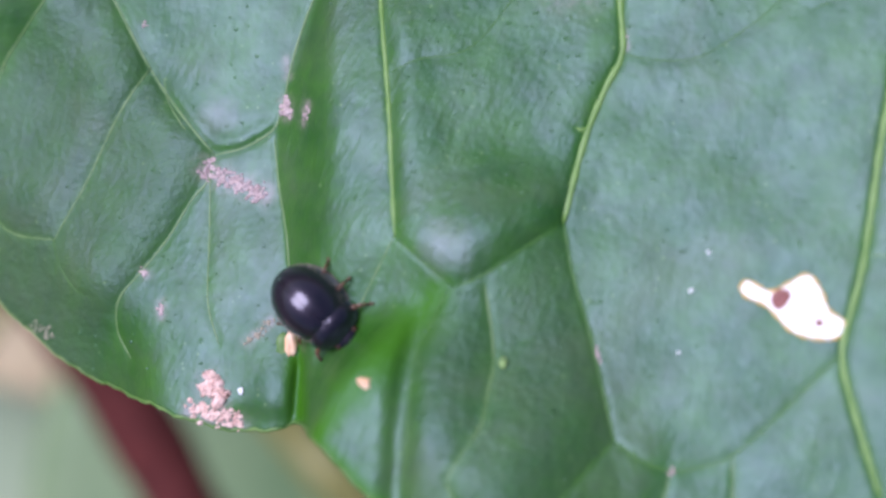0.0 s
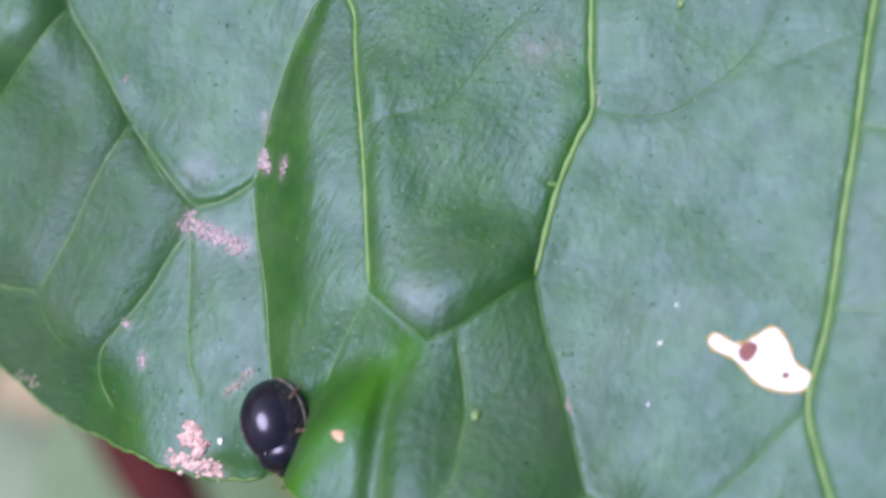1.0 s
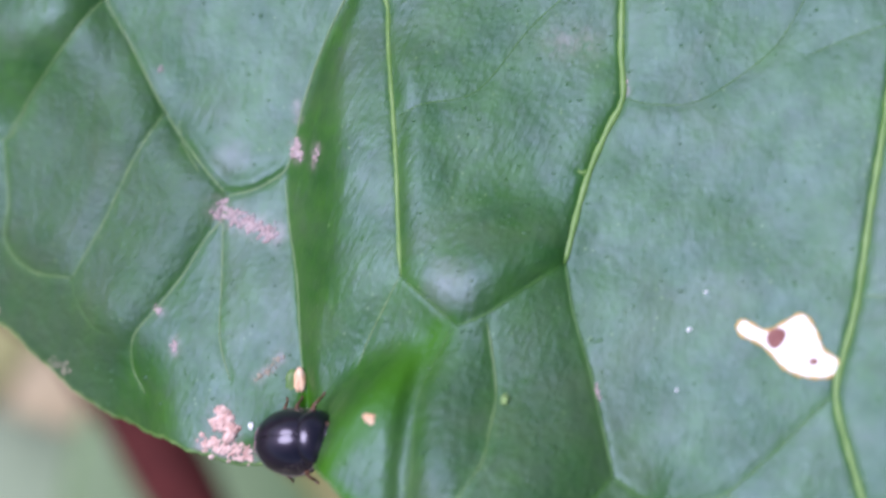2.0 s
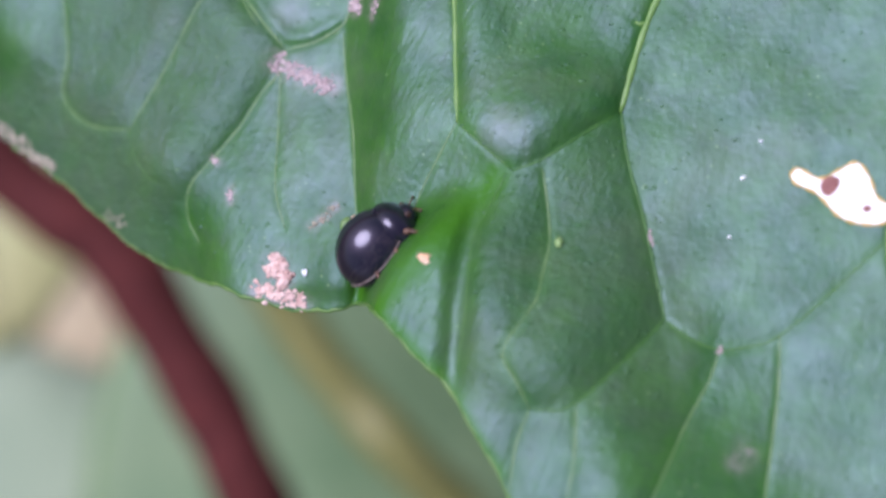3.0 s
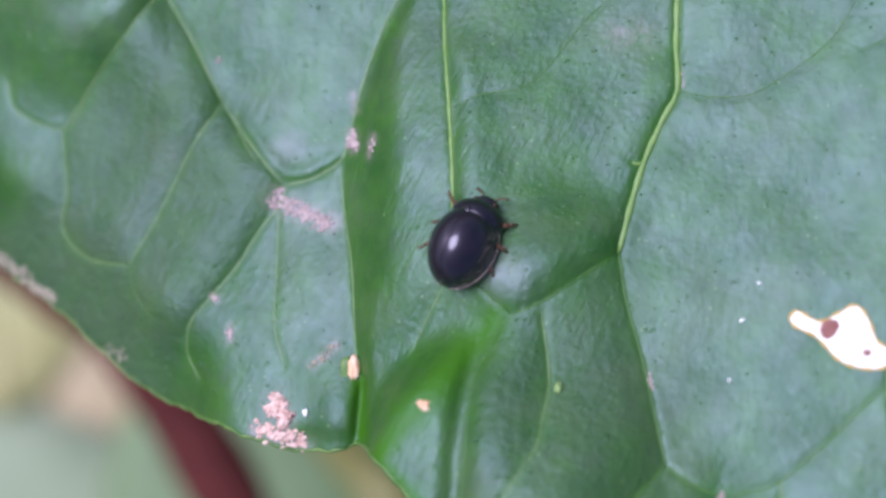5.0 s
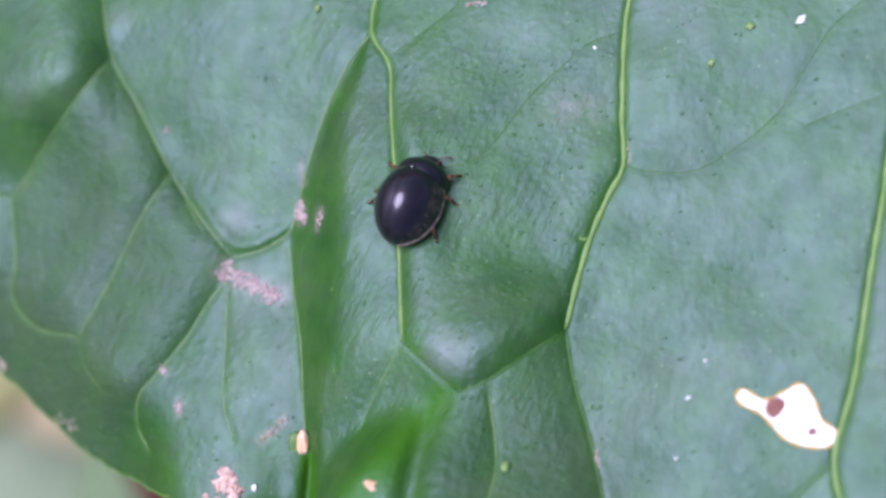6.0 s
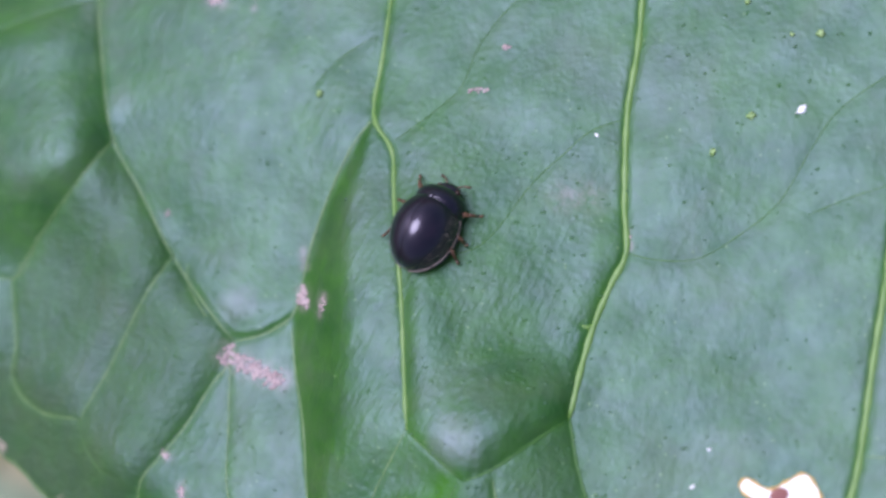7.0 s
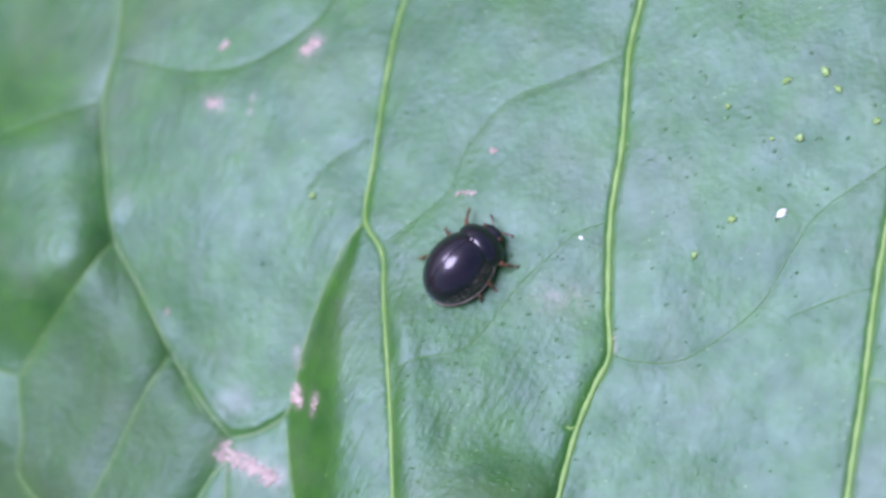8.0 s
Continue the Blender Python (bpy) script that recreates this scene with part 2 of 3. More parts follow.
            verts.append((center[0] + semi[0] * d.x * k, center[1] + semi[1] * d.y * k, center[2] + semi[2] * d.z * k))
    return verts, grid_faces(rings + 1, sides, True)


def joined(pieces):
    verts, faces = [], []
    for v, f in pieces:
        n = len(verts)
        verts += [tuple(p) for p in v]
        faces += [tuple(i + n for i in q) for q in f]
    return verts, faces


def smooth_line(points, step_length=0.35):
    """A Catmull-Rom line through points, evenly stepped."""
    p = [np.array(q, float) for q in points]
    p = [2 * p[0] - p[1]] + p + [2 * p[-1] - p[-2]]
    out = []
    for i in range(1, len(p) - 2):
        n = max(2, int(np.linalg.norm(p[i + 1] - p[i]) / step_length))
        for k in range(n):
            s = k / n
            out.append(0.5 * (2 * p[i] + (p[i + 1] - p[i - 1]) * s + (2 * p[i - 1] - 5 * p[i] + 4 * p[i + 1] - p[i + 2]) * s * s
                              + (3 * p[i] - p[i - 1] - 3 * p[i + 1] + p[i + 2]) * s ** 3))
    return np.array(out + [p[-2]])


# ---- the leaf: its broad relief, its veins, its puckered panels ----
def step(v):
    return 1 / (1 + np.exp(-np.clip(v, -40, 40)))


def soft(v):
    return np.log1p(np.exp(np.clip(v, -40, 40)))


# panels that lean their own way: centre, reach, slopes
TILTS = ((-12.5, 9.5, 4.0, 5.0, -0.06, -0.02), (7.6, -7.4, 1.8, 1.8, -0.12, -0.05), (2.4, 6.5, 1.2, 3.0, -0.12, 0.0))

# flanks of panels that fall towards a vein: slope, reach, side (1: left of the line's way, -1: right), the vein's line
FLANKS = ((0.34, 3.4, -1, ((7.4, 3.6), (7.9, 1.3), (8.4, -1.0), (8.7, -2.9), (8.9, -4.7))),
          (0.26, 2.2, -1, ((8.9, -4.7), (7.3, -6.3), (5.4, -7.9), (3.7, -8.2))),
          (0.22, 1.4, -1, ((4.2, 1.4), (4.4, 0.3), (4.4, -1.1), (4.1, -2.5), (3.7, -3.6), (3.0, -5.0), (2.4, -6.3))),
          (0.22, 1.8, -1, ((10.9, -5.8), (10.3, -7.3), (9.7, -9.0), (9.0, -10.4), (8.5, -11.4))),
          (0.46, 1.8, -1, ((-13.0, 15.6), (-11.4, 13.2), (-10.0, 10.4), (-9.2, 9.2))),
          (0.40, 5.5, -1, ((-13.6, 20.3), (-13.5, 19.2), (-13.0, 15.8))),
          (0.34, 2.2, -1, ((-13.0, 15.8), (-14.9, 13.3), (-16.4, 11.3))),
          (0.30, 1.3, -1, ((-10.0, 10.4), (-11.2, 8.7), (-12.4, 6.4), (-13.4, 4.4))),
          (0.42, 1.7, -1, ((-7.4, 6.2), (-8.1, 4.8), (-9.1, 3.1), (-10.4, 1.6), (-11.3, 0.3))),
          (0.30, 4.2, -1, ((-18.0, 9.3), (-18.0, 7.0), (-18.0, 4.5))),
          (0.45, 0.32, 1, ((-9.0, 9.0), (-8.2, 8.0), (-7.1, 6.8), (-5.9, 6.9), (-4.8, 7.5))),
          (0.32, 1.2, 1, ((2.9, 1.2), (4.1, 1.7), (5.8, 2.7), (7.3, 3.6))),
          (0.36, 0.65, 1, ((0.2, 12.0), (0.6, 9.6), (0.5, 7.3), (0.6, 3.3))),
          (0.24, 0.9, -1, ((9.9, 10.4), (9.1, 8.7), (8.2, 6.4), (7.4, 3.7))))


def flank(x, y, slope, reach, side, line):
    """Height gained away from a vein on one side of it: steep at the vein, level at the reach."""
    p = np.array(line, float)
    best, signed, over = np.full(x.shape, 1e9), np.zeros_like(x), np.zeros_like(x)
    for k in range(len(p) - 1):
        a, d = p[k], p[k + 1] - p[k]
        size = float(np.hypot(*d))
        u = ((x - a[0]) * d[0] + (y - a[1]) * d[1]) / size ** 2
        s = np.clip(u, 0, 1)
        gap = np.hypot(x - a[0] - s * d[0], y - a[1] - s * d[1])
        past = np.where((u < 0) & (k == 0), -u * size, np.where((u > 1) & (k == len(p) - 2), (u - 1) * size, 0))
        cross = (d[0] * (y - a[1]) - d[1] * (x - a[0])) / size
        nearer = gap < best - 1e-9
        best = np.where(nearer, gap, best)
        signed = np.where(nearer, np.maximum(cross * side, 0), signed)
        over = np.where(nearer, past, over)
    return slope * signed * np.exp(-(signed / (1.4 * reach)) ** 2) * np.exp(-(over / (0.4 + 0.6 * min(reach, 4.5))) ** 2)


# the steep green band beside the left vein: at each y its foot and its width
BAND_Y = (-2.5, -0.7, 1.0, 3.0, 5.6, 8.0, 10.8, 13.0, 15.0, 17.0)
BAND_X = (-3.3, -3.6, -3.85, -4.05, -4.4, -4.3, -3.3, -2.6, -1.6, -0.8)
BAND_W = (0.7, 0.8, 1.1, 1.9, 2.7, 2.6, 1.5, 0.9, 0.6, 0.5)


def band(x, y):
    w = np.interp(y, BAND_Y, BAND_W)
    u = np.clip((x - np.interp(y, BAND_Y, BAND_X)) / w, 0, 1)
    return 1.3 * (w / 2.7) ** 0.3 * step((14 - y) / 2.0) * (u * (1.5 - 0.5 * u * u) - 1)


def relief(x, y, lobe=1.0):
    """Broad height of the blade, in millimetres: a slanting sheet with a step, a raised lobe with a fold, and drooping margins."""
    z = 0.255 * x - 0.176 * y + 0.35
    z = z + band(x, y) - 0.006 * np.maximum(-4 - x, 0) ** 2
    z = z + 1.1 * step((x + 2.6) / 0.5) * np.exp(-(np.maximum(x - 0.8, 0) / 5.0) ** 2) * step((13 - y) / 2) * step((y - 0.8) / 0.9)
    foot = -2.5 + 0.35 * (y + 3) + 0.40 * soft((y + 2.2) / 0.5)
    off = (x + 1.2) * 0.785 + (y + 2.6) * 0.62
    fold = step((x - foot) / (0.17 + 0.16 * soft((y + 2.4) / 0.6) * 0.6)) * np.exp(-(np.maximum(off - 0.3, 0) / 4.3) ** 2)
    z = z + lobe * 2.7 * fold * step((0.4 - y) / 0.75)
    groove = x - 0.72 - 0.06 * (y + 4) - 0.3 * soft(y + 2.0)
    z = z - lobe * 0.46 * np.exp(-(groove / 0.55) ** 2) * step((0.3 - y) / 0.5) * step((y + 7.6) / 0.5)
    z = z + 0.26 * np.exp(-((x - 4.0) / 2.2) ** 2 - ((y - 4.0) / 2.6) ** 2)
    z = z + 0.40 * np.exp(-((x + 4.5) / 0.85) ** 2) * step((-2.3 - y) / 0.7)
    for cx, cy, rx, ry, tx, ty in TILTS:
        z = z + (tx * (x - cx) + ty * (y - cy)) * np.exp(-((x - cx) / rx) ** 2 - ((y - cy) / ry) ** 2)
    for slope, reach, side, line in FLANKS:
        z = z + flank(x, y, slope, reach, side, line)
    z = z - 0.45 * np.exp(-((x + 3.5 - 0.08 * (y + 3)) / 0.22) ** 2) * step((-1.9 - y) / 0.25) * step((y + 4.3) / 0.3)
    z = z - 0.55 * step((-4.15 - y) / 0.22) * step((x + 6.6) / 0.4) * step((-2.9 - x) / 0.2)
    out = -(0.6 * (x + 12.8) + 0.8 * (y - 1.6))
    z = z - 0.26 * soft(out / 0.4) * step((-10.2 - x) / 0.5)
    z = z - 0.004 * np.maximum(y - 16, 0) ** 2 * step((34 - y) / 2) * step((7 - x) / 2.5)
    z = z + 0.0025 * np.maximum(x - 7, 0) ** 2
    z = z - 0.3 * np.exp(-((x - 15) / 5) ** 2 - ((y - 7) / 7) ** 2)
    return z


veins = []


def vein(width, *points):
    veins.append((width, smooth_line(points)))


vein(0.20, (1.8, 30.3), (1.4, 28.1), (1.0, 26.6), (0.6, 25.2), (0.1, 22.6), (-0.4, 19.2), (-0.8, 16.5), (-0.0, 14.9), (0.1, 12.7), (0.4, 8.3), (0.5, 5.5), (0.6, 3.1))
vein(0.17, (0.6, 3.1), (1.6, 2.2), (2.9, 1.1))
vein(0.17, (2.9, 1.1), (4.1, 1.6), (5.8, 2.7), (7.3, 3.6))
vein(0.28, (7.3, 3.6), (7.8, 5.5), (8.4, 7.4), (9.2, 9.2), (9.8, 10.4), (9.8, 12.5), (10.0, 16.2), (10.6, 19.6), (11.0, 23.5), (11.6, 25.9), (12.3, 29.2))
vein(0.17, (7.3, 3.7), (7.6, 1.6), (8.2, -0.7), (8.6, -2.8), (9.0, -4.8))
vein(0.17, (9.0, -4.8), (10.0, -5.5), (11.1, -5.9), (12.5, -5.7), (13.4, -5.3), (15.0, -3.9), (16.5, -2.4), (17.5, -1.4))
vein(0.28, (18.6, -6.7), (18.3, -5.5), (17.8, -3.4), (17.5, -1.4), (18.1, 0.8), (18.5, 2.3), (19.1, 5.6), (19.8, 9.2), (20.4, 12.8), (21.1, 16.1), (21.8, 20.3), (22.5, 25.2))
vein(0.17, (9.0, -4.8), (7.6, -6.1), (5.4, -8.0), (4.6, -8.3), (3.6, -8.3))
vein(0.16, (3.6, -8.3), (3.1, -7.3), (2.5, -6.2), (3.0, -5.2), (3.8, -4.1), (4.1, -3.0), (4.4, -1.7), (4.3, -0.1), (4.1, 1.2))
vein(0.16, (3.6, -8.3), (3.2, -9.3), (3.0, -10.2), (2.8, -11.9))
vein(0.16, (5.4, -8.0), (5.3, -10.1), (5.0, -11.8))
vein(0.16, (11.1, -5.9), (10.7, -7.1), (9.7, -8.8), (9.0, -10.1), (8.2, -11.6))
vein(0.18, (13.4, -5.3), (13.3, -7.5), (12.9, -10.1), (12.6, -11.7))
vein(0.10, (2.7, 1.1), (2.0, -0.3), (1.3, -1.7), (1.1, -3.7), (0.9, -6.0), (0.7, -7.0))
vein(0.12, (0.6, 3.2), (0.1, 2.2), (-0.7, 0.6), (-1.2, -0.6))
vein(0.18, (-12.9, 31.0), (-13.1, 27.5), (-13.2, 25.3), (-13.8, 22.6), (-13.5, 19.2), (-12.9, 15.8), (-11.7, 13.6), (-10.0, 10.4), (-8.6, 8.4), (-7.1, 6.6))
vein(0.18, (-7.1, 6.6), (-5.8, 6.9), (-4.6, 7.6), (-4.2, 8.4), (-3.6, 10.9), (-2.7, 13.3), (-1.7, 15.3), (-0.8, 16.4))
vein(0.16, (-12.9, 15.8), (-14.6, 13.7), (-16.5, 11.4), (-18.0, 9.3))
vein(0.16, (-18.0, 9.4), (-17.7, 6.5), (-17.9, 4.6), (-16.5, 3.3), (-14.4, 3.0))
vein(0.16, (-10.0, 10.5), (-11.5, 8.2), (-13.0, 5.3), (-14.4, 2.9))
vein(0.16, (-7.1, 6.6), (-7.4, 5.5), (-8.1, 4.7), (-9.1, 3.1), (-10.3, 1.6), (-11.3, 0.4), (-11.4, -1.0), (-10.8, -2.1))
vein(0.10, (-14.4, 3.0), (-14.1, 1.9), (-13.3, 0.8), (-12.6, 0.5))
vein(0.13, (-7.3, 5.6), (-7.3, 2.8), (-7.3, 0.3), (-6.8, -1.4))
vein(0.16, (-4.5, 7.3), (-4.3, 5.3), (-3.9, 2.8), (-3.7, -0.4), (-3.5, -1.5))
vein(0.10, (-0.1, 15.2), (2.1, 16.8), (3.1, 17.8), (3.9, 19.6), (5.7, 21.6), (8.2, 22.5), (11.0, 23.5))
vein(0.10, (0.5, 9.8), (1.6, 10.3), (3.8, 10.8), (6.0, 13.4), (7.3, 14.6), (8.5, 15.6), (10.0, 16.1))
vein(0.10, (9.8, 10.4), (10.9, 10.1), (12.5, 10.1), (13.9, 10.8), (15.9, 12.4), (17.3, 14.7), (18.5, 16.3), (21.1, 18.1))
vein(0.10, (17.0, 11.9), (19.0, 12.7), (20.3, 13.1))
vein(0.14, (19.8, 9.4), (20.7, 9.3), (22.1, 8.9))
vein(0.12, (18.5, 2.3), (19.6, 2.3), (21.0, 2.5))
vein(0.10, (-13.6, 24.9), (-11.5, 24.3), (-9.5, 23.8), (-7.2, 23.8), (-5.3, 24.5), (-3.1, 26.0), (-2.3, 27.3))
vein(0.10, (-3.5, 18.0), (-2.3, 19.2), (-0.8, 20.1))
vein(0.10, (-13.8, 22.6), (-16.7, 21.8), (-19.8, 20.7), (-22.8, 19.8))
vein(0.13, (-20.8, 11.8), (-20.3, 10.3), (-18.0, 9.4), (-17.1, 10.3), (-16.6, 11.4))
vein(0.20, (8.4, 7.4), (8.1, 7.3), (7.9, 7.4))
vein(0.12, (-9.4, 10.0), (-9.2, 9.0), (-8.4, 7.7))

SEG_A = np.concatenate([l[:-1] for w, l in veins])
SEG_B = np.concatenate([l[1:] for w, l in veins])
SEG_W = np.concatenate([np.full(len(l) - 1, w) for w, l in veins])
WAVES = [(0.45 + 0.16 * k, 2.4 * k + 0.7, 1.9 * k) for k in range(9)]


def surface(x, y, ribs=False):
    """Height of the upper face of the blade, in millimetres, with creases at the veins and panels that swell between them."""
    x, y = np.atleast_1d(np.asarray(x, float)), np.atleast_1d(np.asarray(y, float))
    crease, near, close = np.zeros_like(x), np.full_like(x, 9.0), np.full_like(x, 9.0)
    for a, b, w in zip(SEG_A, SEG_B, SEG_W):
        reach = 4.0
        hit = np.nonzero((np.abs(x - a[0]) < reach) & (np.abs(y - a[1]) < reach))[0]
        if not len(hit):
            continue
        d = b - a
        s = np.clip(((x[hit] - a[0]) * d[0] + (y[hit] - a[1]) * d[1]) / (d @ d + 1e-9), 0, 1)
        gap = np.hypot(x[hit] - a[0] - s * d[0], y[hit] - a[1] - s * d[1])
        crease[hit] = np.maximum(crease[hit], (0.36 if w > 0.185 else 0.32 if w > 0.105 else 0.25) * w * np.exp(-(gap / (0.36 * w + 0.07)) ** 2))
        if w > 0.105:
            close[hit] = np.minimum(close[hit], gap)
        near[hit] = np.minimum(near[hit], gap + 0.8 * (0.36 - w) * 4)
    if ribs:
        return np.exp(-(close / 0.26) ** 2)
    swell = 0.09 * (1 - np.exp(-(near / 1.3) ** 2))
    wave = sum(0.016 * np.sin(f * (x * math.cos(p) + y * math.sin(p)) + q) for f, p, q in WAVES)
    return relief(x, y) + swell - crease + wave


EDGE_X = (-34, -27, -22.3, -19.6, -17.4, -15.6, -13.8, -11.7, -9.3, -7.7, -5.7, -3.9, -3.0, -2.6, -1.3, 0.0, 0.9, 1.7, 2.3, 4, 8, 16, 26, 36)
EDGE_Y = (14, 7.5, 3.2, 1.7, 0.1, -1.4, -2.7, -3.5, -4.1, -4.6, -5.0, -4.7, -4.5, -4.6, -6.1, -7.1, -8.3, -9.6, -10.6, -14, -20, -25, -24, -14)


def edge(x):
    y = np.interp(x, EDGE_X, EDGE_Y)
    y = 0.5 * y + 0.25 * (np.interp(x - 0.35, EDGE_X, EDGE_Y) + np.interp(x + 0.35, EDGE_X, EDGE_Y))
    return y + 0.06 * np.sin(3.1 * x) + 0.025 * np.sin(8.3 * x + 1) + 0.01 * np.sin(19 * x)


# dried pinkish stains: from, to, half width, strength
STAINS = ((-7.55, 6.1, -7.05, 5.65, 0.42, 0.8), (-6.8, 5.65, -5.0, 4.9, 0.48, 0.8), (-4.0, 8.8, -3.95, 8.3, 0.28, 0.8), (-3.05, 8.6, -3.15, 7.9, 0.22, 0.6),
          (-7.2, -3.0, -6.9, -4.0, 0.6, 0.6), (-8.0, -4.1, -5.9, -4.6, 0.35, 0.7), (-5.6, -1.3, -4.5, -0.35, 0.22, 0.6), (-9.33, 0.3, -9.33, -0.2, 0.2, 0.7),
          (-4.0, 10.6, -3.9, 9.9, 0.2, 0.5), (7.3, 12.8, 8.3, 12.8, 0.7, 0.30), (-3.6, 24.4, -3.2, 24.8, 0.45, 0.6), (-8.3, 22.2, -7.8, 22.1, 0.4, 0.6),
          (-10.2, 1.65, -10.0, 1.5, 0.2, 0.6), (9.9, 10.6, 9.9, 11.2, 0.16, 0.7), (-6.1, 22.6, -6.3, 21.6, 0.16, 0.4), (11.6, -10.1, 12.0, -9.8, 0.4, 0.45))


def stains(x, y):
    out = np.zeros_like(x)
    for x0, y0, x1, y1, reach, strength in STAINS:
        d = np.array((x1 - x0, y1 - y0))
        s = np.clip(((x - x0) * d[0] + (y - y0) * d[1]) / (d @ d), 0, 1)
        gap = np.hypot(x - x0 - s * d[0], y - y0 - s * d[1])
        out = np.maximum(out, strength * np.exp(-(gap / reach) ** 2))
    return out


def lit_fold_green(x, y):
    """Mask for the vivid lit green, painted in with its sheen cut, on the ridge of the fold, in the cleft and along the
    margin of the lobe.
    """
    out = np.zeros_like(x)
    for x0, y0, x1, y1, reach in ((2.2, 0.9, 0.4, -1.2, 0.75), (0.4, -1.2, -1.2, -3.0, 0.8), (-1.2, -3.0, -2.4, -4.6, 0.5), (-3.5, -2.0, -3.3, -4.2, 0.45), (-2.4, -4.7, 0.2, -7.4, 0.35),
                              (0.2, -7.4, 2.4, -10.8, 0.35)):
        d = np.array((x1 - x0, y1 - y0))
        s = np.clip(((x - x0) * d[0] + (y - y0) * d[1]) / (d @ d), 0, 1)
        out = np.maximum(out, np.exp(-(np.hypot(x - x0 - s * d[0], y - y0 - s * d[1]) / reach) ** 2))
    return out


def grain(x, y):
    """Where the skin of the leaf is coarse and dull, and its grey sheen painted in: the panels near the margin and
    those below the tip.
    """
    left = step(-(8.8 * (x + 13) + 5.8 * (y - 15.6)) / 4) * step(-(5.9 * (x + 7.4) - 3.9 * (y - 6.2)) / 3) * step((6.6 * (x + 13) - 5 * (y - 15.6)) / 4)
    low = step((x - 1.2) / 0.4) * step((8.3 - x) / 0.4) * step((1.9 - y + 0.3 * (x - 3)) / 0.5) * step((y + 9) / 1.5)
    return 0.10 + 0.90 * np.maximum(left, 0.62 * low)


def build_leaf():
    leaf = tagged(new("leaf"), "large glossy green leaf with puckered panels, pale veins and insect scars", "leaf")
    xs = np.concatenate([np.linspace(-33, -21.2, 40), np.linspace(-21, 23, 380), np.linspace(23.3, 35, 40)])
    vs = np.concatenate([np.linspace(0, 0.03, 10)[:-1], np.linspace(0.03, 0.76, 300), np.linspace(0.77, 1, 24)])
    low = edge(xs)
    top = 26 + 20 * np.sqrt(np.clip(1 - ((xs - 1) / 35.5) ** 2, 0, 1))
    X = np.repeat(xs[None, :], len(vs), 0)
    Y = low[None, :] + vs[:, None] * (top - low)[None, :]
    Z = surface(X.ravel(), Y.ravel())
    verts = np.stack([X.ravel(), Y.ravel(), Z], 1).tolist()
    blade = part("blade", verts, grid_faces(len(vs), len(xs)), LEAF, leaf)
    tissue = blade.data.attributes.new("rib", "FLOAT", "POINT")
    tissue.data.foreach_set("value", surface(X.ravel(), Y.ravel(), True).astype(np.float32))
    mark = blade.data.attributes.new("stain", "FLOAT", "POINT")
    mark.data.foreach_set("value", stains(X.ravel(), Y.ravel()).astype(np.float32))
    fine = blade.data.attributes.new("wrinkle", "FLOAT", "POINT")
    fine.data.foreach_set("value", (0.22 + 0.78 * np.maximum(0.5 * step((-7.5 - X.ravel()) / 0.6), step((X.ravel() + 4.2) / 0.4) * step((8.0 - X.ravel()) / 0.6)) * step((17 - Y.ravel()) / 2)).astype(np.float32))
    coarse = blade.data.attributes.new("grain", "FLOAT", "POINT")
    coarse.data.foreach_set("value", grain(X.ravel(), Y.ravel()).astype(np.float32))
    lit_green = blade.data.attributes.new("lit_green", "FLOAT", "POINT")
    lit_green.data.foreach_set("value", lit_fold_green(X.ravel(), Y.ravel()).astype(np.float32))
    thick = blade.modifiers.new("thickness", "SOLIDIFY")
    thick.thickness, thick.offset = 0.22 * MM, -1
    for width, line in veins:
        n = len(line)
        z = surface(line[:, 0], line[:, 1])
        keep = line[:, 1] > edge(line[:, 0]) + 0.1
        line, z = line[keep], z[keep]
        taper = [width * (0.60 if width > 0.185 else 0.32) * (0.85 + 0.15 * math.sin(1.7 * i)) * min(1, 0.5 + 0.25 * min(i, len(line) - 1 - i)) for i in range(len(line))]
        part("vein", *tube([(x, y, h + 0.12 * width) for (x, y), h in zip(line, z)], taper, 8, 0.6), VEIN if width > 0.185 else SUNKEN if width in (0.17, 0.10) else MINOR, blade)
    xe = np.linspace(-21, 9, 330)
    ye = edge(xe) + 0.02
    ze = surface(xe, ye)
    part("rim", *tube(list(zip(xe, ye, ze - 0.09)), [0.10 + 0.008 * math.sin(i * 0.7) for i in range(len(xe))], 8), RIM, blade, "pale green leaf edge")
    stalk = [(1.5, 45, -14), (2, 52, -22), (4, 60, -45), (6, 64, -110), (7, 66, -231)]
    line = smooth_line(stalk, 4)
    part("stalk", *tube(line, np.linspace(1.6, 2.4, len(line)), 14), OLIVE, leaf)
    part("midrib", *tube([(1.8, 30, float(surface(1.8, 30)[0]) - 0.4), (1.6, 38, float(surface(1.6, 38)[0]) - 0.6), (1.5, 45.2, -13.8)], [0.6, 1.0, 1.6], 12), VEIN, leaf)
    return leaf


build_leaf()


# ---- marks and small things on the leaf ----
def at(x, y, up=0.0):
    return Vector((x, y, float(surface(x, y)[0]) + up))


def put(ob, x, y, up=0.0, turn=0.0):
    """Stands a thing on the blade, square to its slope."""
    e = 0.25
    n = Vector((float(surface(x - e, y)[0] - surface(x + e, y)[0]), float(surface(x, y - e)[0] - surface(x, y + e)[0]), 2 * e)).normalized()
    q = Vector((0, 0, 1)).rotation_difference(n).to_matrix().to_4x4()
    ob.matrix_basis = Matrix.Translation(at(x, y, up) * MM) @ q @ pose(0, 0, 0, 0, 0, turn)
    return ob


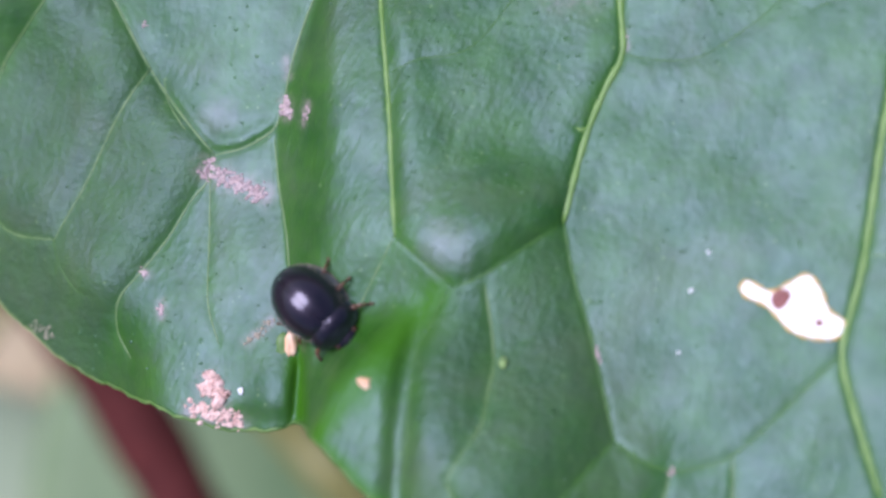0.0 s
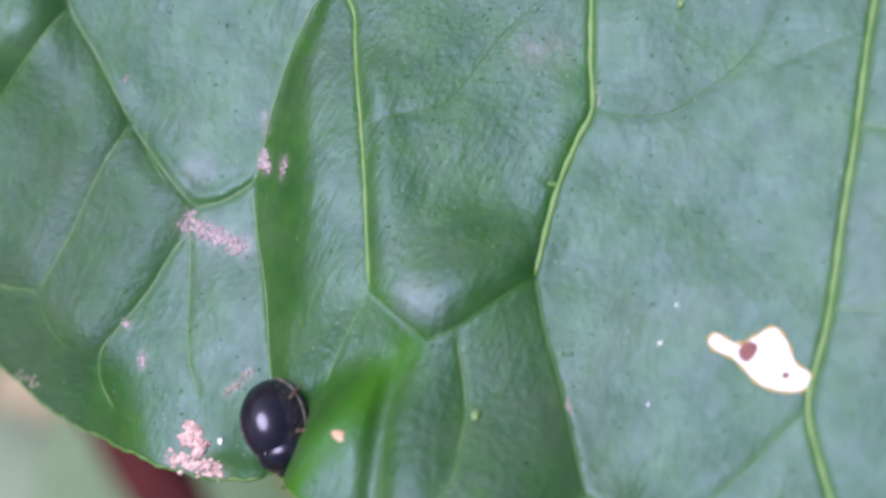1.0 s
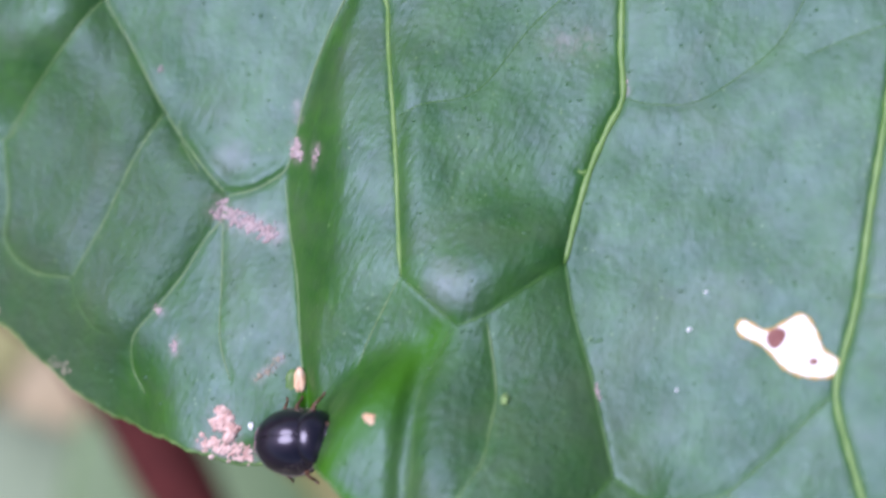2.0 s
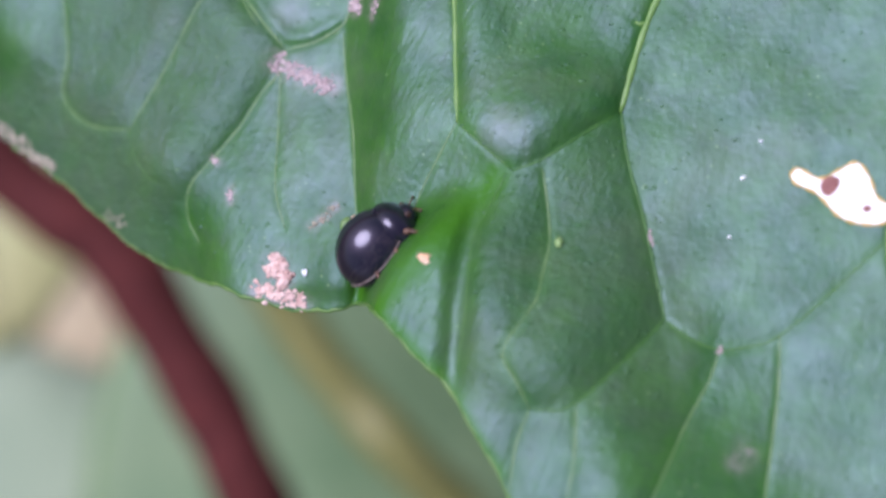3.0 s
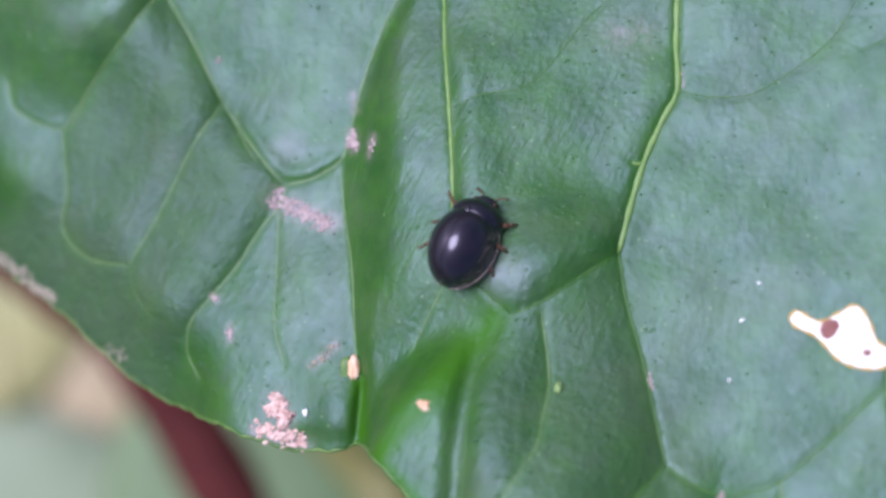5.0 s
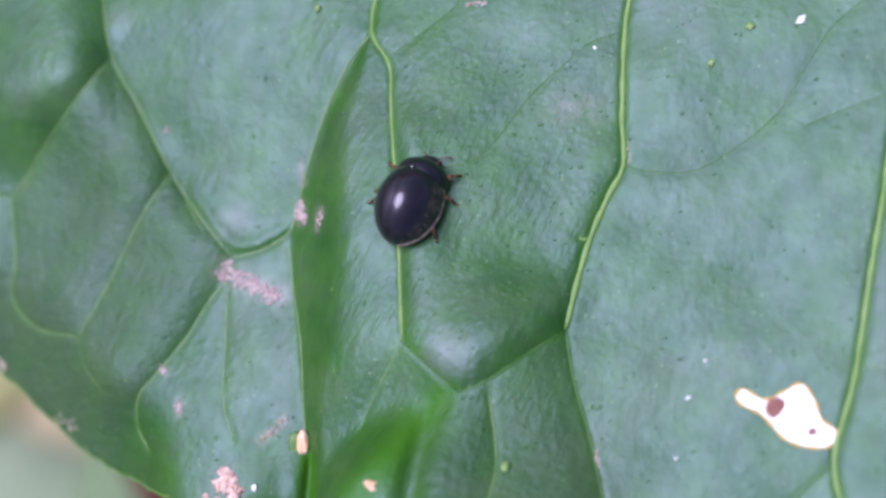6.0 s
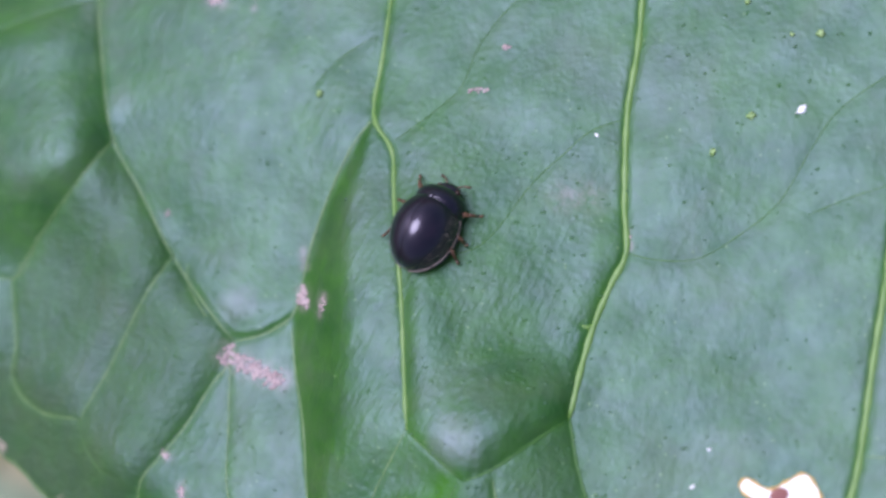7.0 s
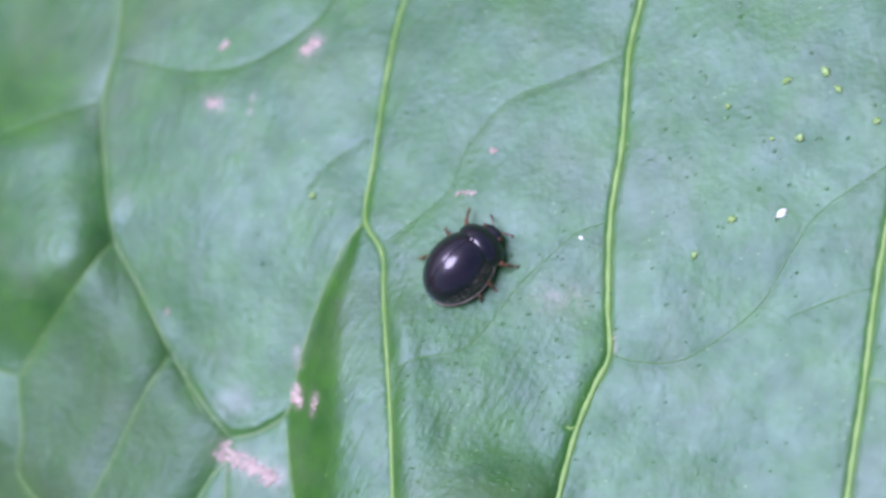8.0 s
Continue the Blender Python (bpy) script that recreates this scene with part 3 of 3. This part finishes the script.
def build_scar():
    """A papery white feeding scar beside a vein, with two brown spots on it."""
    scar = tagged(new("feeding_scar"), "papery white insect scar with tan edge and brown spots on leaf", "leaf scar")
    ring = smooth_line([(13.9, 1.06), (14.2, 1.34), (15.0, 0.93), (15.7, 1.25), (16.4, 1.58), (16.85, 1.0), (17.1, 0.22), (17.62, -0.22),
                        (17.35, -0.8), (16.5, -0.86), (15.7, -0.58), (14.9, 0.3), (14.1, 0.72), (13.9, 1.06)], 0.12)[:-1]
    n = len(ring)
    spine = np.stack([np.clip(ring[:, 0], 14.1, 17.3), np.interp(ring[:, 0], (14, 15, 16, 17.5), (1.05, 0.65, 0.3, -0.45))], 1)
    verts, rows = [], 6
    for r in range(rows):
        k = 1 - r / (rows - 1)
        p = spine + (ring - spine) * k
        z = surface(p[:, 0], p[:, 1]) + 0.035 + 0.03 * (1 - k) ** 0.5
        verts += [(a, b, c) for (a, b), c in zip(p, z)]
    part("skin", verts, grid_faces(rows, n, True), PALE, scar)
    z = surface(ring[:, 0], ring[:, 1]) + 0.02
    loop = [(a, b, c) for (a, b), c in zip(ring, z)]
    part("scar_rim", *tube(loop + loop[:1], [0.06 + 0.025 * math.sin(i * 1.3) for i in range(n + 1)], 6), TAN_RIM, scar, "tan dried edge")
    for x, y, r in ((15.42, 0.62, 0.43), (16.71, -0.25, 0.19)):
        c = at(x, y, 0.09)
        part("spot", *ellipsoid(c, (r, r * (1.0 if r > 0.2 else 0.75), 0.07), 8, 20, 0.12, r), BROWN_SPOT, scar, "round brown spot")
    return scar


def build_scab(label, lumps, material=SCAB, tall=0.16):
    """A crust of small lumps; lumps: (x, y, radius)."""
    x0, y0 = lumps[0][:2]
    scab = tagged(new("scab"), label, "leaf scab", "scabs on the leaf")
    scab.location = at(x0, y0) * MM
    for i, (x, y, r) in enumerate(lumps):
        c = at(x, y, 0.0) - at(x0, y0)
        part("crust", *ellipsoid(c, (r * 1.15, r, 0.04 + tall * r), 8, 12, 1.0, i + x), material, scab)
    return scab


def scatter(x0, y0, x1, y1, count, spread, low, high, seed):
    rnd = random.Random(seed)
    out = []
    count *= 2
    for i in range(count):
        k = i / (count - 1)
        out.append((x0 + (x1 - x0) * k + rnd.gauss(0, spread), y0 + (y1 - y0) * k + rnd.gauss(0, spread), rnd.uniform(low, high) * 0.72))
    return out


build_scar()
build_scab("pinkish brown crust of dried scab on leaf", scatter(-7.55, 6.1, -7.05, 5.65, 16, 0.17, 0.06, 0.16, 1))
build_scab("pinkish brown crust of dried scab on leaf", scatter(-6.8, 5.65, -5.0, 4.9, 60, 0.19, 0.05, 0.14, 2))
build_scab("pink scab at a bend of a vein", scatter(-4.0, 8.75, -3.95, 8.35, 12, 0.1, 0.1, 0.2, 3))
build_scab("faint brown scab beside a vein", scatter(-3.05, 8.5, -3.1, 8.0, 8, 0.08, 0.04, 0.09, 4))
build_scab("lumpy pink-brown gall crust at the leaf edge", scatter(-7.15, -2.95, -6.9, -3.7, 12, 0.22, 0.14, 0.40, 5), GALL, 0.55)
build_scab("crumbled pinkish crust along the leaf edge", scatter(-7.9, -4.0, -6.0, -4.5, 60, 0.2, 0.05, 0.15, 6), GALL)
build_scab("dark crumb beside the gall crust", scatter(-6.5, -3.4, -6.4, -3.5, 3, 0.08, 0.1, 0.16, 7), BELLY)
build_scab("small rust-brown scab at a vein fork", scatter(-10.3, 1.65, -10.05, 1.5, 6, 0.07, 0.05, 0.11, 8))
build_scab("small pink scab on a leaf panel", scatter(-9.33, 0.25, -9.33, -0.15, 7, 0.07, 0.06, 0.12, 9))
build_scab("pale crust streak along the fold", scatter(-5.6, -1.3, -4.5, -0.35, 18, 0.09, 0.04, 0.09, 10), GREY_DUST)
build_scab("grey crust along the leaf edge", scatter(-22.0, 3.45, -18.6, 1.35, 40, 0.16, 0.08, 0.2, 11), GREY_DUST)
build_scab("grey crust at the leaf edge", scatter(-15.6, -0.9, -14.8, -1.4, 10, 0.15, 0.05, 0.11, 12), GREY_DUST)
build_scab("orange wart on the raised fold", scatter(-0.75, -2.55, -0.55, -2.55, 4, 0.06, 0.12, 0.19, 13), ORANGE)
build_scab("brown scab on a vein", scatter(8.4, -1.3, 8.5, -1.8, 6, 0.06, 0.05, 0.1, 14))
build_scab("brown scab on a vein fork", scatter(11.0, -6.0, 11.2, -5.9, 4, 0.06, 0.06, 0.1, 15))
build_scab("pale pink scab on the leaf", scatter(-3.7, 24.4, -3.2, 24.8, 9, 0.12, 0.1, 0.22, 16))
build_scab("pink scab on the leaf", scatter(-7.65, 24.8, -7.6, 25.1, 5, 0.08, 0.08, 0.14, 17))
build_scab("faint pink scab on the leaf", scatter(-8.3, 22.2, -7.9, 22.1, 7, 0.1, 0.06, 0.14, 18))
build_scab("pale streak scab on a vein", scatter(3.4, 17.5, 4.2, 17.5, 8, 0.05, 0.05, 0.1, 19))
build_scab("rusty scab on the leaf", scatter(4.8, 19.4, 5.1, 19.35, 5, 0.06, 0.06, 0.1, 20))
build_scab("rusty joint of a vein", scatter(9.85, 10.8, 9.9, 11.1, 4, 0.05, 0.06, 0.1, 21))
build_scab("tiny brown scab on the leaf", scatter(-10.3, 12.4, -10.2, 12.35, 3, 0.05, 0.06, 0.1, 22))


def build_orange_spot():
    spot = tagged(new("necrotic_spot"), "orange and cream dead spot in the leaf fold", "leaf spot")
    c = at(-3.75, -1.35)
    spot.location = c * MM
    part("core", *ellipsoid((0, 0, 0.05), (0.26, 0.58, 0.2), 10, 16, 0.35, 2), ORANGE, spot)
    part("halo", *ellipsoid((-0.3, -0.08, 0.02), (0.34, 0.6, 0.08), 8, 16, 0.3, 5), RIM, spot, "yellow-green halo")


build_orange_spot()


def build_speck(x, y, r, material, label, long=1.0, turn=0.0, i=0):
    ob = part("speck", *ellipsoid((0, 0, 0.2 * r), (r * long * 0.85, r * 0.75, 0.5 * r), 8, 12, 0.9, i), material)
    tagged(ob, label, "speck", "specks on the leaf")
    return put(ob, x, y, 0.0, turn)


SPECKS = ((14.95, 16.05, 0.20), (16.91, 16.21, 0.17), (13.39, 14.57, 0.17), (-3.23, 17.57, 0.2), (18.93, 22.18, 0.18), (4.77, -1.82, 0.24),
          (12.81, 2.42, 0.09), (12.1, 0.94, 0.09), (11.55, -1.45, 0.08), (-5.84, -3.27, 0.17), (8.7, 15.4, 0.08), (20.8, 20.0, 0.2),
          (17.8, 19.4, 0.2), (17.4, 21.9, 0.16), (15.0, 20.9, 0.15), (16.7, 19.4, 0.12), (19.4, 21.4, 0.15))
for i, (x, y, r) in enumerate(SPECKS):
    pale = i in (1, 6, 7, 8, 9, 10)
    build_speck(x, y, r, SPECK_WHITE if pale else SPECK_GREEN, "bright white speck on the leaf" if pale else "pale green wart on the leaf",
                1.0 + 0.5 * (i % 3 == 1), 30 * i, i)


def build_warts():
    """Fine grit and warts over the blade, too many to count."""
    rnd = random.Random(5)
    pieces = []
    areas = ((0.8, 8.0, 2.2, 15, 110, 0.055, 0.2), (6, 9, 2, 9, 16, 0.05, 0.2), (8, 19, -4, 22, 160, 0.045, 0.2), (1.5, 9, -8, 1, 140, 0.055, 0.26),
             (-14, -4, -3, 10, 90, 0.045, 0.25), (-12, 0, 10, 25, 70, 0.045, 0.2), (11, 21, 17, 26, 24, 0.06, 0.2))
    for x0, x1, y0, y1, n, size, tall in areas:
        for i in range(n):
            x, y, r = rnd.uniform(x0, x1), rnd.uniform(y0, y1), size * rnd.uniform(0.5, 1.5)
            if y > edge(x) + 0.4:
                pieces.append(ellipsoid(at(x, y), (r * rnd.uniform(0.9, 2.6), r * rnd.uniform(0.7, 1.2), tall * r), 5, 9, 0.6, i))
    ob = part("leaf_warts", *joined(pieces), LEAF)
    return tagged(ob, "scattered tiny green warts and grit on the leaf", "warts", kind="stuff")


build_warts()


# ---- below the leaf ----
def build_stalk(name, label, points, radii, material):
    line = smooth_line(points, 2.0)
    r = np.interp(np.linspace(0, 1, len(line)), np.linspace(0, 1, len(radii)), radii)
    ob = part(name, *tube(line, [q * (1 + 0.05 * math.sin(1.1 * i)) for i, q in enumerate(r)], 18), material)
    return tagged(ob, label, "plant stalk")


build_stalk("purple_stalk", "smooth dark purple-red plant stalk, out of focus below leaf",
            [(-93.2, 80.8, -76), (-53.4, 14.3, -94.9), (-34.6, -3.1, -98.9), (-30.6, -8.9, -100.3), (-26.8, -15.5, -101.6), (-23.5, -21.5, -102.9), (-20.5, -28.4, -104.2), (-13.4, -46.9, -118.9), (-8, -64, -150), (-4, -72, -231)], [2.3, 3.4, 3.8, 4.0, 4.2, 4.4], STEM)
build_stalk("olive_stalk", "olive-green plant stalk, out of focus below leaf",
            [(-40.7, 29.6, -93.8), (-27.1, 6, -100.7), (-15.7, -11.4, -104.8), (-9.6, -19.2, -106), (-1.5, -27.9, -107.4), (18.7, -50.5, -131.7), (26, -58, -231)],
            [1.8, 2.9, 3.5, 3.7], OLIVE)


def build_low_leaf(label, cx, cy, z, length, width, turn, material, tilt=0.0, foot=(0, 0)):
    """A broad blurred leaf below, with a midrib, side veins and a stalk to the ground."""
    leaf = tagged(new("low_leaf"), label, "leaf", "leaves below")
    leaf.matrix_basis = pose(cx * MM, cy * MM, z * MM, 0, tilt, turn)

    def shape(u, v):
        half = width * 0.5 * math.sin(math.pi * min(1, max(0, u)) ** 0.8) ** 0.75
        x, y = (u - 0.5) * length, v * half
        return (x, y, 1.4 * abs(v) - 2.5 * v * v + 0.7 * math.sin(11 * u + 2 * v) - 5 * (u - 0.5) ** 2)

    verts = [shape(0.004 + 0.992 * i / 60, j / 16 - 1) for i in range(61) for j in range(33)]
    blade = part("blade", verts, grid_faces(61, 33), material, leaf)
    blade.modifiers.new("thickness", "SOLIDIFY").thickness = 0.3 * MM
    mid = [Vector(shape(i / 20, 0)) + Vector((0, 0, 0.1)) for i in range(21)]
    part("midrib", *tube(mid, np.linspace(1.1, 0.3, 21), 10), material, blade)
    for k in range(2, 9):
        for side in (-1, 1):
            pts = [Vector(shape(k / 10 + 0.09 * s, side * 0.92 * s)) + Vector((0, 0, 0.05)) for s in (0, 0.25, 0.5, 0.75, 1)]
            part("side_vein", *tube(pts, (0.45, 0.4, 0.34, 0.28, 0.2), 8), material, blade)
    base = Vector(shape(0.0, 0))
    down = leaf.matrix_basis.inverted() @ (Vector((cx + foot[0], cy + foot[1], -231)) * MM) / MM
    line = smooth_line([base, base.lerp(down, 0.3) + Vector((-8, 0, 0)), down], 4)
    part("stalk", *tube(line, np.linspace(1.2, 1.9, len(line)), 12), OLIVE, leaf)
    return leaf


PALE_LEAF = plain_noise("pale_grey_green_leaf", (0.19, 0.265, 0.15), (0.27, 0.335, 0.21), 30.0, 0.42, 0.05)
YELLOW_LEAF = plain_noise("yellowing_leaf", (0.34, 0.35, 0.14), (0.42, 0.39, 0.18), 20.0, 0.5, 0.05)
PEACH_LEAF = plain_noise("peach_withered_leaf", (0.35, 0.28, 0.165), (0.43, 0.35, 0.21), 14.0, 0.6, 0.05)
MID_LEAF = plain_noise("mid_green_leaf", (0.09, 0.165, 0.065), (0.15, 0.22, 0.10), 16.0, 0.42, 0.05)
build_low_leaf("pale grey-green leaf, blurred, lower in the plant", -104, -17.7, -179.5, 195, 138, 62, PALE_LEAF, 0, (-40, -40))
build_low_leaf("yellowing leaf, blurred, lower in the plant", -70.4, 35.6, -158.7, 109, 44, 98, YELLOW_LEAF, 0, (-30, 60))
build_low_leaf("narrow peach-tan withered leaf, blurred, lower in the plant", -60.6, 3.0, -162.6, 62, 36, -52, PEACH_LEAF, 0, (-20, 30))
build_low_leaf("mid-green leaf, blurred, lower in the plant", 12.9, -22.9, -151, 169, 112, 70, MID_LEAF, 0, (30, 50))


def build_ground():
    n, rows = 48, []
    radii = [0] + [15 * 1.28 ** k for k in range(66)]
    for r in radii:
        for k in range(n):
            w = 2 * math.pi * k / n
            x, y = r * math.cos(w), r * math.sin(w)
            rows.append((x, y, -230 + (2.5 * noise.noise(Vector((x / 40, y / 40, 0))) if r < 1500 else 0)))
    ob = part("ground", rows, grid_faces(len(radii), n, True), SOIL)
    return tagged(ob, "dark soil with weeds under the plant", "ground", kind="structure")


build_ground()


# ---- the beetle: head towards +x, its feet at z = 0, in millimetres ----
def build_beetle():
    beetle = tagged(new("beetle"), "small shiny black dome-shaped beetle with amber-brown legs", "beetle")
    size = 1.08

    def piece(name, verts, faces, *rest):
        return part(name, [tuple(size * q for q in v) for v in verts], faces, *rest)

    xc, a, b, c, z0 = -0.42, 1.66, 1.29, 1.58, 0.38

    def shell(x, w, out=0.0):
        k = (x - xc) / a
        r = math.sqrt(max(0, 1 - abs(k) ** (2.1 if k > 0 else 1.85)))
        return r * (b + out) * math.sin(w), z0 + r * (c + out) * math.cos(w)

    for side in (-1, 1):
        verts = []
        for i in range(33):
            s = i / 32
            x = 0.86 - (0.86 - (xc - a)) * (1 - (1 - s) ** 1.6) if s < 1 else xc - a
            for j in range(17):
                w = radians(103) * j / 16
                y, z = shell(x, w)
                seam = 0.03 * math.exp(-(j / 1.2) ** 2)
                verts.append((x, side * (0.010 + y), z - seam - (0.05 if j == 16 else 0)))
        faces = grid_faces(33, 17)
        if side > 0:
            faces = [f[::-1] for f in faces]
        piece("wing_case", verts, faces, SHELL, beetle)
    for side in (-1, 1):
        line = []
        for i in range(25):
            x = 0.8 - (0.8 - (xc - a) - 0.02) * i / 24
            y, z = shell(x, radians(93), 0.02)
            line.append((x, side * y, z))
        piece("shell_rim", *tube(line, [0.018 + 0.026 * i / 24 for i in range(25)], 7), SHELL_RIM, beetle, "pale brown hem of the wing case")
    piece("pronotum", *ellipsoid((0.82, 0, 0.40), (0.74, 1.10, 1.06), 16, 24), SHELL, beetle)
    piece("scutellum", *ellipsoid((0.80, 0, 1.50), (0.14, 0.11, 0.05), 6, 10), SHELL, beetle)
    head = piece("head", *ellipsoid((1.46, 0, 0.32), (0.34, 0.54, 0.38), 12, 18), SHELL, beetle)
    for side in (-1, 1):
        piece("eye", *ellipsoid((1.50, side * 0.43, 0.44), (0.15, 0.13, 0.17), 8, 12), BELLY, head)
        feel = [(1.74, side * 0.26, 0.36), (1.88, side * 0.42, 0.32), (1.96, side * 0.60, 0.26), (1.98, side * 0.70, 0.22)]
        piece("antenna", *tube(feel, (0.035, 0.03, 0.045, 0.06), 7), LEG, head)
    piece("abdomen", *ellipsoid((-0.45, 0, 0.48), (1.45, 1.22, 0.30), 12, 24), BELLY, beetle)
    piece("thorax", *ellipsoid((0.75, 0, 0.45), (0.8, 0.85, 0.28), 10, 18), BELLY, beetle)

    rnd = random.Random(3)
    hairs = []
    for i in range(800):
        x, w, side = rnd.uniform(xc - 1.5, 0.8), radians(rnd.uniform(60, 103)), rnd.choice((-1, 1))
        y, z = shell(x, w)
        y2, z2 = shell(x - 0.10, w, 0.05)
        p, q = Vector((x, side * y, z)), Vector((x - 0.13, side * y2, z2))
        g = (q - p).cross(Vector((0.3, 1, 0.2))).normalized() * 0.004
        h = (q - p).cross(g).normalized() * 0.004
        hairs.append(([p + g, p - g * 0.5 + h, p - g * 0.5 - h, q], [(0, 1, 3), (1, 2, 3), (2, 0, 3)]))
    tagged(piece("hair", *joined(hairs), HAIR, beetle, "short silvery hairs on the shell"), kind="stuff")

    legs = []
    for k, (hx, reach, foot) in enumerate(((0.85, 0.78, 1.45), (0.15, 0.92, 0.1), (-0.55, 0.86, -1.1))):
        for side in (-1, 1):
            leg = piece("leg", *tube([(0, 0, 0), (0.1 * (foot - hx), side * 0.5, 0.08), (0.35 * (foot - hx), side * reach, 0.10)],
                                    (0.10, 0.14, 0.08), 9), LEG, beetle, "amber-brown jointed leg")
            knee = Vector((0.35 * (foot - hx), side * reach, 0.10))
            ankle = Vector((0.75 * (foot - hx), side * (reach + 0.23), -0.32))
            toe = Vector((foot - hx, side * (reach + 0.36), -0.42))
            piece("shin", *tube([knee, knee.lerp(ankle, 0.5), ankle], (0.07, 0.065, 0.05), 8), LEG, leg)
            piece("foot", *tube([ankle, ankle.lerp(toe, 0.6), toe], (0.055, 0.06, 0.025), 8), LEG, leg)
            leg.location = Vector((hx, side * 0.45, 0.38)) * size * MM
            legs.append((leg, k, side))
    return beetle, legs


beetle, legs = build_beetle()


# ---- what moves ----
def motions():
    rows = (
        (0.00, -2.40, 0.08, 0.10, 5, -16, -43),
        (0.10, -2.47, -0.29, 0.06, 8, -16, -50),
        (0.20, -2.65, -0.63, -0.05, 12, -15, -58),
        (0.30, -2.78, -0.87, -0.13, 15, -15, -64),
        (0.40, -2.86, -1.12, -0.17, 18, -14, -68),
        (0.50, -2.87, -1.42, -0.14, 21, -14, -71),
        (0.60, -2.79, -1.79, 0.03, 24, -15, -72),
        (0.70, -2.79, -2.18, 0.24, 28, -16, -73),
        (0.80, -2.85, -2.45, 0.31, 31, -17, -75),
        (0.90, -2.85, -2.58, 0.36, 34, -18, -76),
        (1.00, -2.88, -2.71, 0.36, 36, -17, -75),
        (1.10, -2.97, -2.86, 0.37, 36, -17, -75),
        (1.20, -3.05, -2.99, 0.30, 37, -16, -75),
        (1.53, -3.18, -3.30, 0.52, 12, -26, -39),
        (1.80, -3.26, -3.60, 0.37, -8, -34, -8),
        (2.08, -3.21, -3.85, 0.46, -28, -43, 22),
        (2.30, -3.12, -4.06, 0.66, -45, -49, 46),
        (2.40, -3.13, -3.92, 0.68, -47, -47, 47),
        (2.50, -3.03, -3.67, 0.68, -50, -44, 49),
        (2.60, -2.95, -3.41, 0.60, -54, -38, 52),
        (2.70, -2.78, -3.15, 0.55, -58, -31, 54),
        (2.80, -2.54, -2.86, 0.58, -61, -23, 54),
        (2.90, -2.36, -2.48, 0.67, -63, -16, 54),
        (3.00, -2.12, -2.06, 0.82, -63, -10, 52),
        (3.10, -1.75, -1.69, 0.95, -60, -6, 48),
        (3.20, -1.34, -1.29, 1.10, -56, -3, 43),
        (3.30, -0.90, -0.82, 1.27, -52, -3, 37),
        (3.40, -0.38, -0.36, 1.40, -48, -4, 33),
        (3.50, 0.06, -0.02, 1.47, -46, -4, 30),
        (3.60, 0.31, 0.20, 1.57, -43, -3, 28),
        (3.70, 0.53, 0.41, 1.69, -41, -2, 29),
        (3.80, 0.87, 0.66, 1.81, -40, -2, 31),
        (3.90, 1.18, 0.91, 1.92, -38, -2, 33),
        (4.00, 1.29, 1.15, 1.97, -37, -1, 36),
        (4.10, 1.29, 1.37, 1.96, -35, -1, 39),
        (4.20, 1.31, 1.61, 1.88, -34, 0, 43),
        (4.75, 1.30, 3.33, 1.64, -30, 6, 56),
        (5.30, 1.30, 5.06, 1.24, -25, 13, 70),
        (5.40, 1.30, 5.54, 1.05, -25, 14, 70),
        (5.50, 1.30, 6.09, 0.89, -26, 14, 70),
        (5.60, 1.35, 6.67, 0.82, -26, 14, 69),
        (5.70, 1.37, 7.27, 0.69, -27, 14, 68),
        (5.80, 1.35, 7.88, 0.52, -28, 14, 66),
        (5.90, 1.31, 8.46, 0.35, -28, 14, 66),
        (6.00, 1.23, 8.96, 0.17, -28, 15, 66),
        (6.10, 1.12, 9.37, 0.01, -28, 16, 68),
        (6.20, 0.97, 9.65, -0.12, -27, 19, 70),
        (6.30, 0.83, 9.81, -0.20, -27, 22, 73),
        (6.40, 0.79, 9.97, -0.25, -27, 22, 73),
        (6.50, 0.85, 10.24, -0.29, -28, 21, 71),
        (6.60, 0.99, 10.43, -0.28, -29, 18, 67),
        (6.70, 1.16, 10.58, -0.25, -29, 15, 65),
        (6.80, 1.35, 10.88, -0.27, -29, 12, 62),
        (6.90, 1.59, 11.22, -0.27, -29, 9, 60),
        (7.00, 1.79, 11.56, -0.31, -28, 8, 60),
        (7.10, 1.90, 11.92, -0.40, -27, 7, 60),
        (7.20, 2.08, 12.40, -0.52, -27, 6, 59),
        (7.30, 2.30, 12.90, -0.65, -26, 5, 58),
        (7.40, 2.45, 13.16, -0.71, -26, 4, 57),
        (7.50, 2.56, 13.23, -0.70, -26, 2, 55),
        (7.60, 2.76, 13.35, -0.70, -25, 1, 53),
        (7.70, 3.09, 13.54, -0.70, -25, -1, 51),
        (7.80, 3.37, 13.78, -0.72, -25, -1, 49),
        (7.90, 3.61, 14.11, -0.77, -24, -2, 48),
        (8.00, 3.91, 14.36, -0.79, -24, -3, 46),
    )
    walk(beetle, [(t, pose(x * MM, y * MM, z * MM, a, b, c)) for t, x, y, z, a, b, c in rows])
    for leg, k, side in legs:
        base = leg.location.copy()
        swing = []
        for i in range(81):
            t = i / 10
            phase = 2 * math.pi * (2.7 * t + 0.5 * ((k + (side > 0)) % 2))
            swing.append((t, pose(*base, 17 + 7 * side * max(0, math.cos(phase)), 0, 16 * side * math.sin(phase) * (1 if k else -1))))
        walk(leg, swing)


motions()
